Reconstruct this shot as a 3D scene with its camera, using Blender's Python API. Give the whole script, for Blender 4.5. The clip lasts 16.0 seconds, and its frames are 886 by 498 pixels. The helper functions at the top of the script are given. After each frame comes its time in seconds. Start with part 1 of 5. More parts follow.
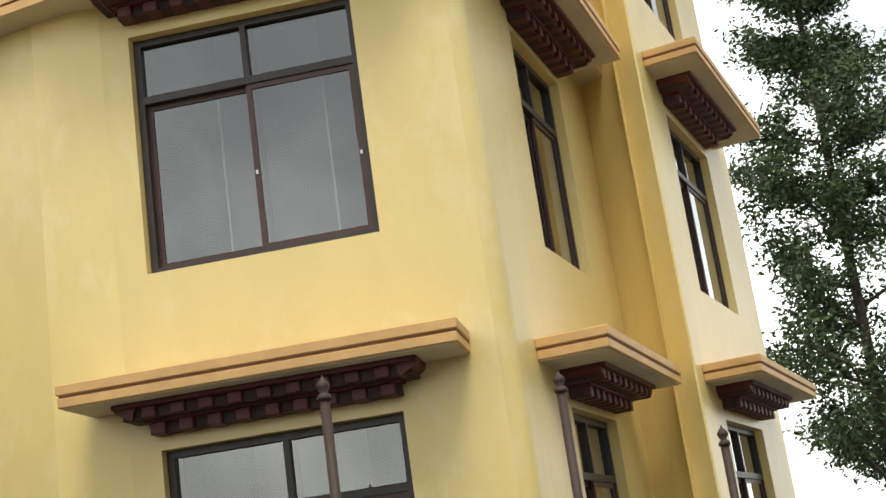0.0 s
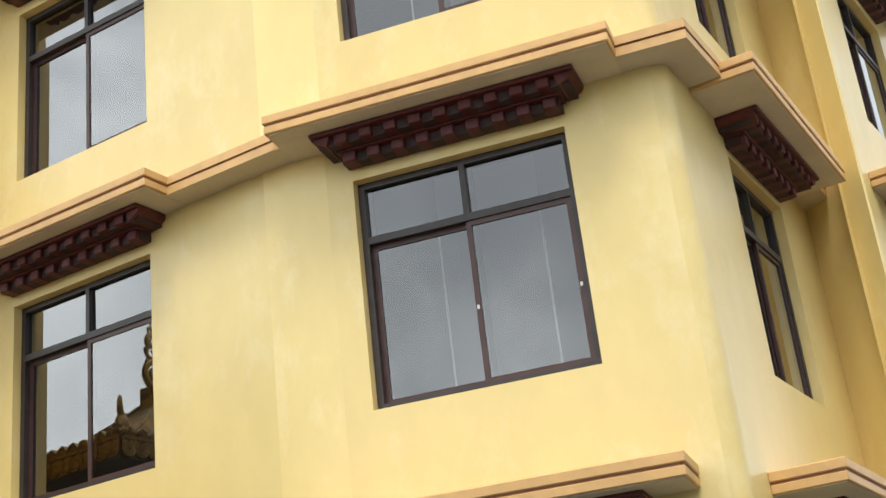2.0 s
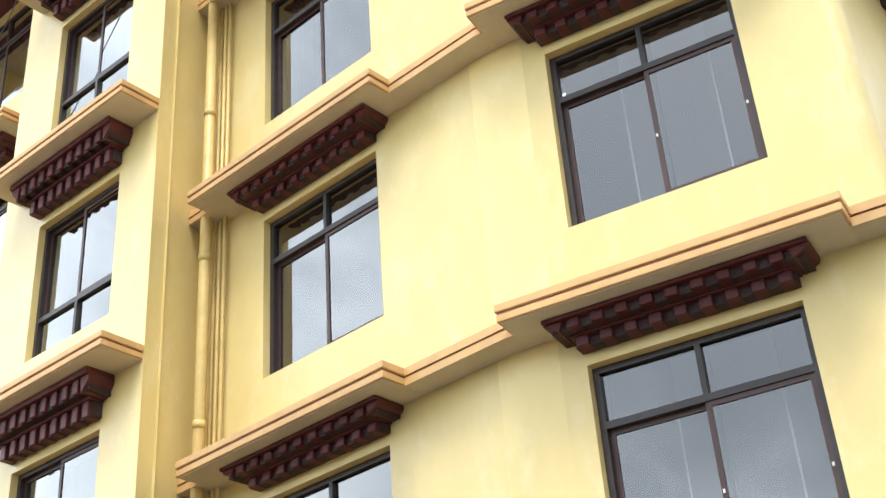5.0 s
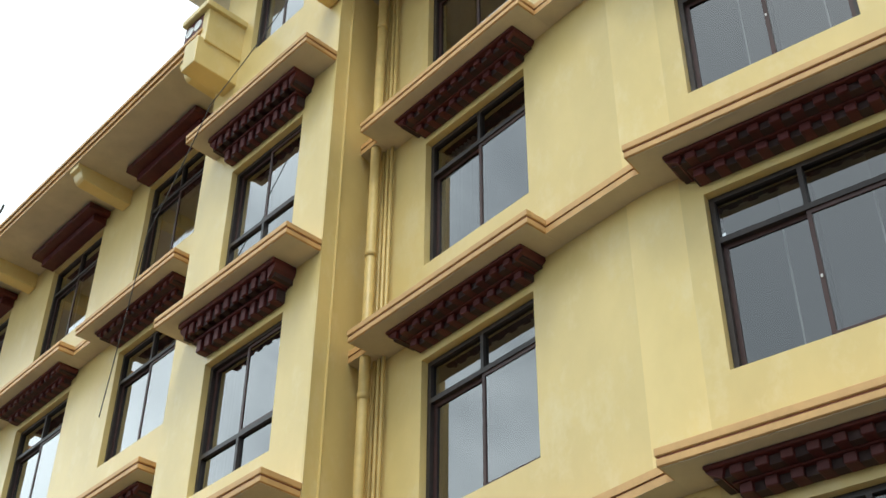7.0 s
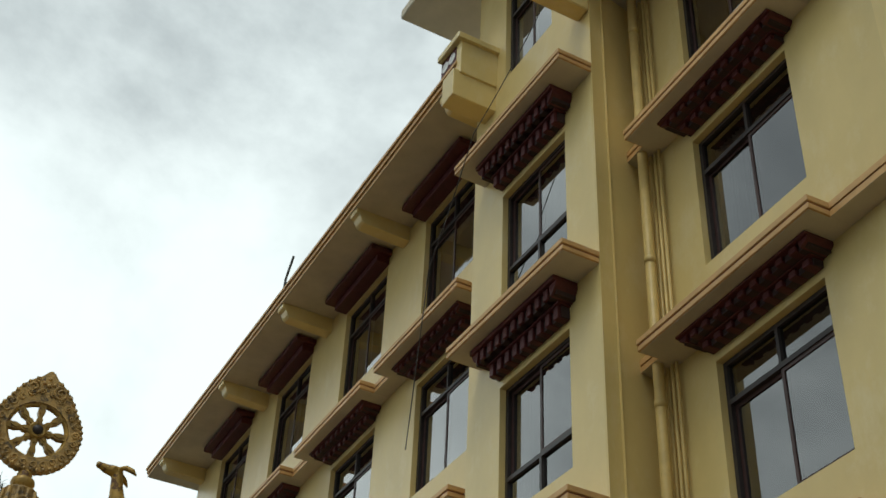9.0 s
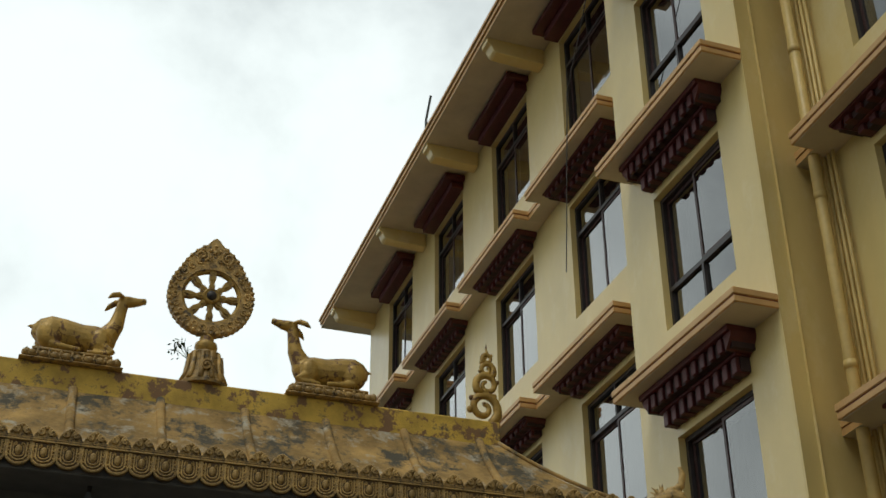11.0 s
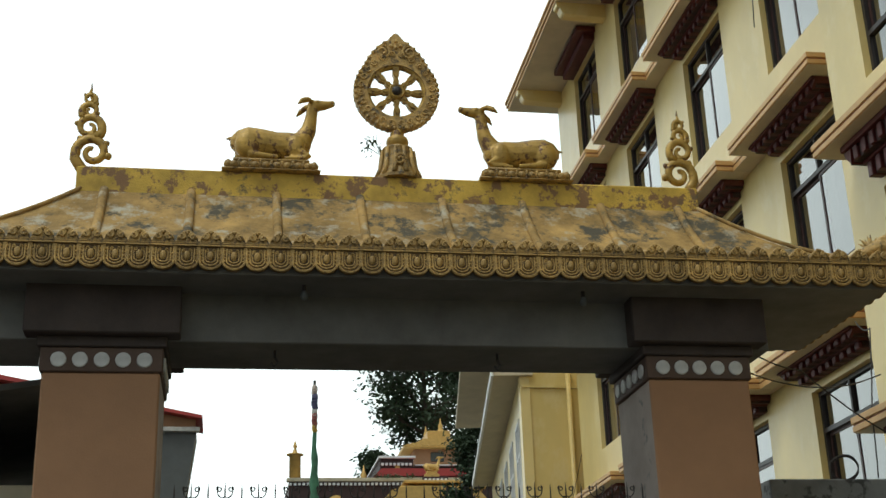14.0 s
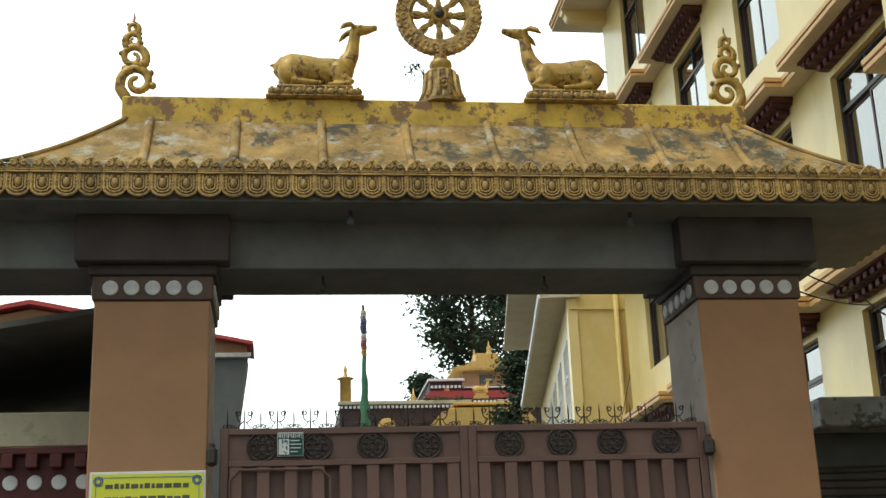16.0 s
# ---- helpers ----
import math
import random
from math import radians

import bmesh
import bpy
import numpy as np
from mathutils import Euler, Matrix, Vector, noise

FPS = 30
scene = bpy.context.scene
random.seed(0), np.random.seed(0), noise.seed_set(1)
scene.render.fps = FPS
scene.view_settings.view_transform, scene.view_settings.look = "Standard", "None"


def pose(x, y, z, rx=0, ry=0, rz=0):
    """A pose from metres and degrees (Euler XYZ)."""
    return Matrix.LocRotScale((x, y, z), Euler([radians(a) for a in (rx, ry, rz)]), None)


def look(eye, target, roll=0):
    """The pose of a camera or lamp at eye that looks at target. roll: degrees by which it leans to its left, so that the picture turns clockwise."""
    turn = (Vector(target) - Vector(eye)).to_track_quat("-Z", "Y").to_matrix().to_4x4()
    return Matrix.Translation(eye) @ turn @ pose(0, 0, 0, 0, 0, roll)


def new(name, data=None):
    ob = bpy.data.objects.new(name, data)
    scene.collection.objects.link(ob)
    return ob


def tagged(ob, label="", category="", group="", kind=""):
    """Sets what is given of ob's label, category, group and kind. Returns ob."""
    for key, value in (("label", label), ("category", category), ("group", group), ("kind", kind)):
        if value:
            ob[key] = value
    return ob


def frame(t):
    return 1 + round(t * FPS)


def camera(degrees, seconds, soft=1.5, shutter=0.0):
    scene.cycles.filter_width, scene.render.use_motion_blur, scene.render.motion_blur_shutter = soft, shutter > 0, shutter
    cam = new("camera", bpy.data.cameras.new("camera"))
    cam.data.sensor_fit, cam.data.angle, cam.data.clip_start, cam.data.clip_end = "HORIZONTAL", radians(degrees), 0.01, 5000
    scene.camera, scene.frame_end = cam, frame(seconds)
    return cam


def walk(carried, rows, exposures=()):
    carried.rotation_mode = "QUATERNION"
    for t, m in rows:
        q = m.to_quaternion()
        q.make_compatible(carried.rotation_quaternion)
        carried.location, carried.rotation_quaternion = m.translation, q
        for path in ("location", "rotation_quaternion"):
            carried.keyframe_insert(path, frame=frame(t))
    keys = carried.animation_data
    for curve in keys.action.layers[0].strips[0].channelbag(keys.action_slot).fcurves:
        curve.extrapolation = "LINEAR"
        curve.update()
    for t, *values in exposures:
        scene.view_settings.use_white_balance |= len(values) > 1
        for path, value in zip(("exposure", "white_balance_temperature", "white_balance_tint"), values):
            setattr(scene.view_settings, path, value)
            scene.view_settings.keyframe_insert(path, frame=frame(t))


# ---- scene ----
cam = camera(38.0, 16.0)
walk(cam, [
    (0.0, pose(0, 0, 1.6, 105.03, 7.91, -68.86)),
    (0.5, pose(0, 0, 1.6, 106.77, 7.59, -66.58)),
    (1.0, pose(0, 0, 1.6, 107.86, 7.27, -64.56)),
    (1.5, pose(0, 0, 1.6, 109.81, 6.66, -61.74)),
    (2.0, pose(0, 0, 1.6, 112.15, 6.20, -59.02)),
    (2.5, pose(0, 0, 1.6, 113.97, 5.77, -55.98)),
    (3.0, pose(0, 0, 1.6, 115.96, 5.44, -53.21)),
    (3.5, pose(0, 0, 1.6, 117.61, 5.00, -51.04)),
    (4.0, pose(0, 0, 1.6, 119.09, 4.71, -49.81)),
    (4.2, pose(0, 0, 1.6, 119.47, 4.63, -49.68)),
    (6.3, pose(0, 0, 1.6, 125.19, 1.05, -45.55)),
    (6.5, pose(0, 0, 1.6, 125.82, 0.71, -44.84)),
    (7.0, pose(0, 0, 1.6, 127.68, -0.40, -43.03)),
    (7.5, pose(0, 0, 1.6, 128.56, -2.30, -38.96)),
    (8.0, pose(0, 0, 1.6, 129.11, -2.97, -35.06)),
    (8.2, pose(0, 0, 1.6, 129.28, -2.82, -33.69)),
    (10.3, pose(0, 0, 1.6, 123.72, -1.03, -22.37)),
    (10.5, pose(0, 0, 1.6, 123.03, -0.75, -21.50)),
    (11.0, pose(0, 0, 1.6, 120.20, 0.24, -19.36)),
    (11.5, pose(0, 0, 1.6, 117.49, 0.98, -17.01)),
    (12.0, pose(0, 0, 1.6, 116.14, 1.50, -14.90)),
    (12.5, pose(0, 0, 1.6, 114.96, 2.11, -12.97)),
    (13.0, pose(0, 0, 1.6, 113.81, 2.16, -11.27)),
    (13.5, pose(0, 0, 1.6, 112.19, 2.02, -10.29)),
    (14.0, pose(0, 0, 1.6, 110.64, 1.82, -9.32)),
    (14.5, pose(0, 0, 1.6, 109.00, 1.73, -8.85)),
    (15.0, pose(0, 0, 1.6, 107.99, 2.14, -8.24)),
    (15.5, pose(0, 0, 1.6, 107.63, 2.26, -7.48)),
    (16.0, pose(0, 0, 1.6, 107.32, 2.09, -7.06)),
], exposures=[(0.0, -0.04, 6600, 4), (1.5, 0.06, 6450, 4), (2.5, 0.53, 6050, 7), (3.5, 0.77, 5900, 7), (4.2, 0.77, 5900, 7), (6.3, 0.08, 5800, 1), (7.0, -0.22, 5900, 0), (8.0, -1.12, 6050, -3), (10.5, -1.37, 6300, 1), (12.5, -1.12, 6150, -4), (14.0, -0.83, 6150, -3), (16.0, -0.4, 6200, -3)])

# ---- light: an overcast sky with a veiled sun behind the camera ----
SUN_EL, SUN_AZ = radians(62), radians(212)
world = bpy.data.worlds.new("overcast")
scene.world = world
world.use_nodes = True
wn, wl = world.node_tree.nodes, world.node_tree.links
wn.clear()
sky = wn.new("ShaderNodeTexSky")
sky.sky_type, sky.sun_disc = "NISHITA", False
sky.sun_elevation, sky.sun_rotation = SUN_EL, math.pi / 2 - SUN_AZ
sky.air_density, sky.dust_density = 1.0, 6.0
bg_sky = wn.new("ShaderNodeBackground")
bg_sky.inputs["Strength"].default_value = 0.05
wl.new(sky.outputs[0], bg_sky.inputs[0])
tc = wn.new("ShaderNodeTexCoord")
cloud = wn.new("ShaderNodeTexNoise")
cloud.inputs["Scale"].default_value, cloud.inputs["Detail"].default_value, cloud.inputs["Roughness"].default_value = 2.6, 8.0, 0.58
cloud.inputs["Distortion"].default_value = 0.15
wl.new(tc.outputs["Generated"], cloud.inputs["Vector"])
ramp = wn.new("ShaderNodeValToRGB")
ramp.color_ramp.elements[0].position, ramp.color_ramp.elements[0].color = 0.33, (0.34, 0.345, 0.35, 1)
ramp.color_ramp.elements[1].position, ramp.color_ramp.elements[1].color = 0.72, (1.0, 1.0, 0.99, 1)
ramp.color_ramp.interpolation = "EASE"
lean = wn.new("ShaderNodeVectorMath")
lean.operation = "DOT_PRODUCT"
lean.inputs[1].default_value = (0.06, 0.34, -0.27)
wl.new(tc.outputs["Generated"], lean.inputs[0])
total = wn.new("ShaderNodeMath")
offset = wn.new("ShaderNodeMath")
offset.inputs[1].default_value = 0.0
wl.new(cloud.outputs[0], total.inputs[0])
wl.new(lean.outputs["Value"], total.inputs[1])
wl.new(total.outputs[0], offset.inputs[0])
wl.new(offset.outputs[0], ramp.inputs[0])
bg_cloud = wn.new("ShaderNodeBackground")
bg_cloud.inputs["Strength"].default_value = 2.55
wl.new(ramp.outputs[0], bg_cloud.inputs[0])
add = wn.new("ShaderNodeAddShader")
wl.new(bg_sky.outputs[0], add.inputs[0])
wl.new(bg_cloud.outputs[0], add.inputs[1])
wout = wn.new("ShaderNodeOutputWorld")
wl.new(add.outputs[0], wout.inputs[0])
sun = new("sun", bpy.data.lights.new("sun", "SUN"))
sun.data.energy, sun.data.angle, sun.data.color = 2.1, radians(20), (1.0, 0.96, 0.89)
sun.matrix_world = look((30 * math.cos(SUN_AZ), 30 * math.sin(SUN_AZ), 30 * math.tan(SUN_EL)), (0, 0, 0))


# ---- materials ----
def material(name, color, rough=0.6, metal=0.0, vary=0.25, scale=3.0, fine=60.0, bump=0.15, stain=None, ior=1.45, stretch=(1, 1, 1), amount=0.5, soft=0.04, flakes=None, pieces=0.06):
    m = bpy.data.materials.new(name)
    m.use_nodes = True
    n, l = m.node_tree.nodes, m.node_tree.links
    b = n["Principled BSDF"]
    b.inputs["Roughness"].default_value, b.inputs["Metallic"].default_value, b.inputs["IOR"].default_value = rough, metal, ior
    t = n.new("ShaderNodeTexCoord")
    mp = n.new("ShaderNodeMapping")
    mp.inputs["Scale"].default_value = stretch
    l.new(t.outputs["Object"], mp.inputs[0])
    big = n.new("ShaderNodeTexNoise")
    big.inputs["Scale"].default_value, big.inputs["Detail"].default_value, big.inputs["Roughness"].default_value = scale, 6.0, 0.62
    l.new(mp.outputs[0], big.inputs["Vector"])
    small = n.new("ShaderNodeTexNoise")
    small.inputs["Scale"].default_value, small.inputs["Detail"].default_value = fine, 4.0
    l.new(t.outputs["Object"], small.inputs["Vector"])
    r = n.new("ShaderNodeValToRGB")
    e = r.color_ramp.elements
    e[0].position, e[1].position = 0.3, 0.7
    e[0].color = (*[c * (1 - vary) for c in color], 1)
    e[1].color = (*[min(1, c * (1 + vary * 0.6)) for c in color], 1)
    l.new(big.outputs[0], r.inputs[0])
    out = r.outputs[0]
    if stain:
        sn = n.new("ShaderNodeTexNoise")
        sn.inputs["Scale"].default_value, sn.inputs["Detail"].default_value, sn.inputs["Roughness"].default_value = scale * 1.7, 9.0, 0.7
        l.new(mp.outputs[0], sn.inputs["Vector"])
        sr = n.new("ShaderNodeValToRGB")
        sr.color_ramp.elements[0].position, sr.color_ramp.elements[1].position = 0.62 - 0.25 * amount, 0.62 + soft - 0.25 * amount
        l.new(sn.outputs[0], sr.inputs[0])
        mx = n.new("ShaderNodeMix")
        mx.data_type = "RGBA"
        l.new(sr.outputs[0], mx.inputs["Factor"])
        l.new(out, mx.inputs["A"])
        mx.inputs["B"].default_value = (*stain, 1)
        out = mx.outputs["Result"]
    if flakes:
        fn = n.new("ShaderNodeTexNoise")
        fn.inputs["Scale"].default_value, fn.inputs["Detail"].default_value, fn.inputs["Roughness"].default_value = flakes[1], 8.0, 0.75
        l.new(t.outputs["Object"], fn.inputs["Vector"])
        fr = n.new("ShaderNodeValToRGB")
        fr.color_ramp.elements[0].position, fr.color_ramp.elements[1].position = flakes[2], flakes[2] + 0.08
        l.new(fn.outputs[0], fr.inputs[0])
        fx = n.new("ShaderNodeMix")
        fx.data_type = "RGBA"
        l.new(fr.outputs[0], fx.inputs["Factor"])
        l.new(out, fx.inputs["A"])
        fx.inputs["B"].default_value = (*flakes[0], 1)
        out = fx.outputs["Result"]
    hs = n.new("ShaderNodeHueSaturation")
    oi = n.new("ShaderNodeObjectInfo")
    rm = n.new("ShaderNodeMapRange")
    rm.inputs["To Min"].default_value, rm.inputs["To Max"].default_value = 1 - pieces, 1 + pieces
    l.new(oi.outputs["Random"], rm.inputs[0])
    l.new(rm.outputs[0], hs.inputs["Value"])
    l.new(out, hs.inputs["Color"])
    l.new(hs.outputs[0], b.inputs["Base Color"])
    rr = n.new("ShaderNodeMapRange")
    rr.inputs["To Min"].default_value, rr.inputs["To Max"].default_value = max(0.02, rough - 0.1), min(1, rough + 0.12)
    l.new(small.outputs[0], rr.inputs[0])
    l.new(rr.outputs[0], b.inputs["Roughness"])
    if bump:
        bp = n.new("ShaderNodeBump")
        bp.inputs["Strength"].default_value, bp.inputs["Distance"].default_value = bump, 0.01
        l.new(small.outputs[0], bp.inputs["Height"])
        l.new(bp.outputs[0], b.inputs["Normal"])
    return m


def glass_material(name, ior, tint, rough=0.001):
    m = bpy.data.materials.new(name)
    m.use_nodes = True
    n, l = m.node_tree.nodes, m.node_tree.links
    n.clear()
    fr = n.new("ShaderNodeFresnel")
    fr.inputs["IOR"].default_value = ior
    # five glass faces in a row reflect 5F / (1 + 4F)
    up, low, gloss = n.new("ShaderNodeMath"), n.new("ShaderNodeMath"), n.new("ShaderNodeMath")
    up.operation, low.operation, gloss.operation = "MULTIPLY", "MULTIPLY_ADD", "DIVIDE"
    up.inputs[1].default_value, low.inputs[1].default_value, low.inputs[2].default_value = 5.0, 4.0, 1.0
    l.new(fr.outputs[0], up.inputs[0])
    l.new(fr.outputs[0], low.inputs[0])
    l.new(up.outputs[0], gloss.inputs[0])
    l.new(low.outputs[0], gloss.inputs[1])
    tr = n.new("ShaderNodeBsdfTransparent")
    tr.inputs[0].default_value = (*tint, 1)
    gl = n.new("ShaderNodeBsdfGlossy")
    t = n.new("ShaderNodeTexCoord")
    ns = n.new("ShaderNodeTexNoise")
    ns.inputs["Scale"].default_value, ns.inputs["Detail"].default_value = 3.0, 6.0
    l.new(t.outputs["Object"], ns.inputs["Vector"])
    mr = n.new("ShaderNodeMapRange")
    mr.inputs["From Min"].default_value, mr.inputs["From Max"].default_value = 0.5, 0.8
    mr.inputs["To Min"].default_value, mr.inputs["To Max"].default_value = rough, rough + 0.012
    l.new(ns.outputs[0], mr.inputs[0])
    l.new(mr.outputs[0], gl.inputs["Roughness"])
    mx = n.new("ShaderNodeMixShader")
    l.new(gloss.outputs[0], mx.inputs[0])
    l.new(tr.outputs[0], mx.inputs[1])
    l.new(gl.outputs[0], mx.inputs[2])
    o = n.new("ShaderNodeOutputMaterial")
    l.new(mx.outputs[0], o.inputs[0])
    return m


WALL = material("yellow_paint", (0.72, 0.56, 0.225), 0.31, ior=1.55, vary=0.09, scale=1.1, fine=120, bump=0.1, stretch=(1, 1, 0.6), stain=(0.76, 0.63, 0.33), amount=0.42, soft=0.22)
TRIM = material("orange_trim", (0.60, 0.36, 0.14), 0.5, vary=0.15, scale=4, fine=90, bump=0.1)
LINE = material("red_line", (0.27, 0.10, 0.045), 0.6, vary=0.1)
SOFFIT = material("cream_soffit", (0.60, 0.53, 0.40), 0.7, vary=0.12, scale=2, fine=80)
MAROON = material("maroon_wood", (0.095, 0.017, 0.016), 0.5, vary=0.3, scale=8, fine=90)
FRAME = material("dark_frame", (0.036, 0.028, 0.026), 0.4, vary=0.3, scale=6, fine=80, bump=0.05)
SASH = material("brown_sash", (0.06, 0.028, 0.024), 0.4, vary=0.25, scale=6, fine=80, bump=0.05)
GLASS = glass_material("window_glass", 1.52, (0.44, 0.46, 0.46))
RAIL = material("pale_rail", (0.7, 0.7, 0.68), 0.5, vary=0.1)
# near-black colour standing in for the darkness of unlit rooms
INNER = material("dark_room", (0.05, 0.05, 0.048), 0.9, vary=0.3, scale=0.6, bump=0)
CURTAIN = material("pale_curtain", (0.55, 0.56, 0.55), 0.9, vary=0.12, scale=5, fine=40)
SCREEN = material("grey_screen", (0.16, 0.165, 0.165), 0.8, vary=0.12, scale=2, fine=120)
PIPE = material("yellow_pipe", (0.62, 0.45, 0.16), 0.45, vary=0.15, scale=5)
CONCRETE = material("concrete", (0.30, 0.30, 0.29), 0.85, vary=0.3, scale=2.5, fine=70, bump=0.4, stain=(0.10, 0.10, 0.095), amount=0.35)
ASPHALT = material("asphalt", (0.075, 0.073, 0.07), 0.9, vary=0.3, scale=2, fine=90, bump=0.5)
ROOFGOLD = material("weathered_gold_sheet", (0.403, 0.254, 0.086), 0.85, vary=0.6, scale=3.0, fine=34, bump=1.0, stain=(0.46, 0.42, 0.33), amount=0.36, soft=0.14, flakes=((0.085, 0.075, 0.052), 2.1, 0.51))
RIDGE = material("flaking_yellow_paint", (0.6, 0.39, 0.06), 0.6, vary=0.4, scale=3.0, fine=60, bump=0.5, stain=(0.22, 0.12, 0.05), amount=0.36, flakes=((0.13, 0.10, 0.055), 3.0, 0.58))
CARVED = material("carved_gold", (0.494, 0.312, 0.098), 0.5, vary=0.5, scale=9, fine=50, bump=0.8, stain=(0.09, 0.068, 0.04), amount=0.42, soft=0.12, pieces=0.22)
GOLD = material("gold_paint", (0.468, 0.288, 0.06), 0.42, metal=0.2, vary=0.4, scale=6, fine=50, bump=0.35, stain=(0.15, 0.075, 0.03), amount=0.3)
BRIGHTGOLD = material("bright_gold", (0.598, 0.377, 0.111), 0.45, metal=0.2, vary=0.2, scale=6, fine=40)
PILLAR = material("brown_plaster", (0.365, 0.196, 0.101), 0.7, vary=0.14, scale=1.6, fine=80, bump=0.2)
PLASTER = material("grey_plaster", (0.362, 0.294, 0.25), 0.8, vary=0.25, scale=2, fine=70, bump=0.3, stain=(0.2, 0.18, 0.17), amount=0.1)
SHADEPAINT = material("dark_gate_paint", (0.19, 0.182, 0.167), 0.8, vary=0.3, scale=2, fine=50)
CAPITAL = material("dark_maroon_paint", (0.05, 0.026, 0.024), 0.7, vary=0.3, scale=3, fine=60)
DISC = material("dull_white_paint", (0.598, 0.586, 0.564), 0.7, vary=0.2, scale=9)
# darker gold: the shade of the carving's recesses put into the colour
RECESSGOLD = material("recess_shade_gold", (0.156, 0.096, 0.038), 0.6, vary=0.5, scale=7, fine=60, bump=0.4)
CAPBAND = material("brown_band_paint", (0.105, 0.066, 0.048), 0.75, vary=0.3, scale=3, fine=60)
HAUNCH = material("dark_brown_paint", (0.068, 0.051, 0.044), 0.8, vary=0.3, scale=3, fine=60)
WHITE = material("white_paint", (0.75, 0.75, 0.74), 0.6, vary=0.1, scale=8)
GATE = material("gate_brown_metal", (0.176, 0.101, 0.081), 0.55, vary=0.2, scale=3, fine=60, bump=0.15)
IRON = material("dark_iron", (0.042, 0.034, 0.031), 0.5, vary=0.3, scale=9)
LEAF = material("leaf", (0.055, 0.085, 0.03), 0.6, vary=0.45, scale=1.2, fine=30, bump=0)
DARKLEAF = material("dark_leaf", (0.035, 0.06, 0.026), 0.65, vary=0.45, scale=0.6, fine=20, bump=0)
BARK = material("bark", (0.07, 0.055, 0.042), 0.9, vary=0.4, scale=6, fine=40, bump=0.6)
REDROOF = material("red_roof_sheet", (0.42, 0.05, 0.045), 0.5, vary=0.2, scale=3)
GREYWALL = material("grey_sheet", (0.111, 0.117, 0.117), 0.6, vary=0.2, scale=2)
BEIGE = material("beige_plaster", (0.48, 0.42, 0.30), 0.75, vary=0.2, scale=2, stain=(0.22, 0.21, 0.13), amount=0.18, soft=0.16)
BLACK = material("black_opening", (0.085, 0.09, 0.082), 0.9, vary=0.2, bump=0)
POSTMAT = material("post_brown_metal", (0.042, 0.023, 0.017), 0.6, vary=0.3, scale=10, fine=60)
SIGNYEL = material("sign_yellow", (0.744, 0.744, 0.06), 0.5, vary=0.06, scale=3)
SIGNGRN = material("sign_green", (0.015, 0.07, 0.06), 0.5, vary=0.1, scale=5)
SIGNBLUE = material("sign_blue", (0.06, 0.16, 0.42), 0.5, vary=0.1)
INK = material("sign_ink", (0.10, 0.10, 0.07), 0.6, vary=0.1)


# ---- building blocks ----
def part(name, bm, mats, parent=None, label="", matrix=None, smooth=False):
    if isinstance(bm, bmesh.types.BMesh):
        me = bpy.data.meshes.new(name)
        bm.normal_update()
        bm.to_mesh(me)
        bm.free()
        for mm in (mats if isinstance(mats, (list, tuple)) else [mats]):
            me.materials.append(mm)
        if smooth:
            me.polygons.foreach_set("use_smooth", [True] * len(me.polygons))
    else:
        me = bm
    ob = new(name, me)
    ob.parent = parent
    if matrix is not None:
        ob.matrix_basis = matrix
    if label:
        tagged(ob, label)
    return ob


def thing(name, label, category, group="", kind="", matrix=None):
    ob = new(name)
    ob.empty_display_size = 0.2
    if matrix is not None:
        ob.matrix_basis = matrix
    return tagged(ob, label, category, group, kind)


def box(bm, lo, hi, mat=0, bevel=0.0):
    vs = [bm.verts.new((x, y, z)) for x in (lo[0], hi[0]) for y in (lo[1], hi[1]) for z in (lo[2], hi[2])]
    fs = []
    for q in ((0, 1, 3, 2), (4, 6, 7, 5), (0, 4, 5, 1), (2, 3, 7, 6), (0, 2, 6, 4), (1, 5, 7, 3)):
        f = bm.faces.new([vs[i] for i in q])
        f.material_index = mat
        fs.append(f)
    if bevel:
        es = list({e for f in fs for e in f.edges})
        bmesh.ops.bevel(bm, geom=es, offset=bevel, segments=1, affect="EDGES", clamp_overlap=True, material=mat)


def prism(bm, poly, y0, y1, mat=0):
    """A closed outline in x, z, from y0 to y1."""
    a = [bm.verts.new((x, y0, z)) for x, z in poly]
    b = [bm.verts.new((x, y1, z)) for x, z in poly]
    n = len(poly)
    fs = [bm.faces.new(a), bm.faces.new(b[::-1])]
    for i in range(n):
        fs.append(bm.faces.new((a[i], b[i], b[(i + 1) % n], a[(i + 1) % n])))
    for f in fs:
        f.material_index = mat
    bmesh.ops.recalc_face_normals(bm, faces=fs)


def tube(bm, pts, radii, seg=8, mat=0, cap=True):
    rings = []
    pts = [Vector(p) for p in pts]
    for i, p in enumerate(pts):
        d = (pts[min(i + 1, len(pts) - 1)] - pts[max(i - 1, 0)]).normalized()
        a = d.orthogonal().normalized() if i == 0 else (rings_axis - d * rings_axis.dot(d)).normalized()
        rings_axis = a
        b = d.cross(a)
        r = radii[i] if isinstance(radii, (list, tuple)) else radii
        rings.append([bm.verts.new(p + r * (math.cos(k * math.tau / seg) * a + math.sin(k * math.tau / seg) * b)) for k in range(seg)])
    for r0, r1 in zip(rings, rings[1:]):
        for k in range(seg):
            f = bm.faces.new((r0[k], r0[(k + 1) % seg], r1[(k + 1) % seg], r1[k]))
            f.material_index = mat
    if cap:
        bm.faces.new(rings[0][::-1]).material_index = mat
        bm.faces.new(rings[-1]).material_index = mat


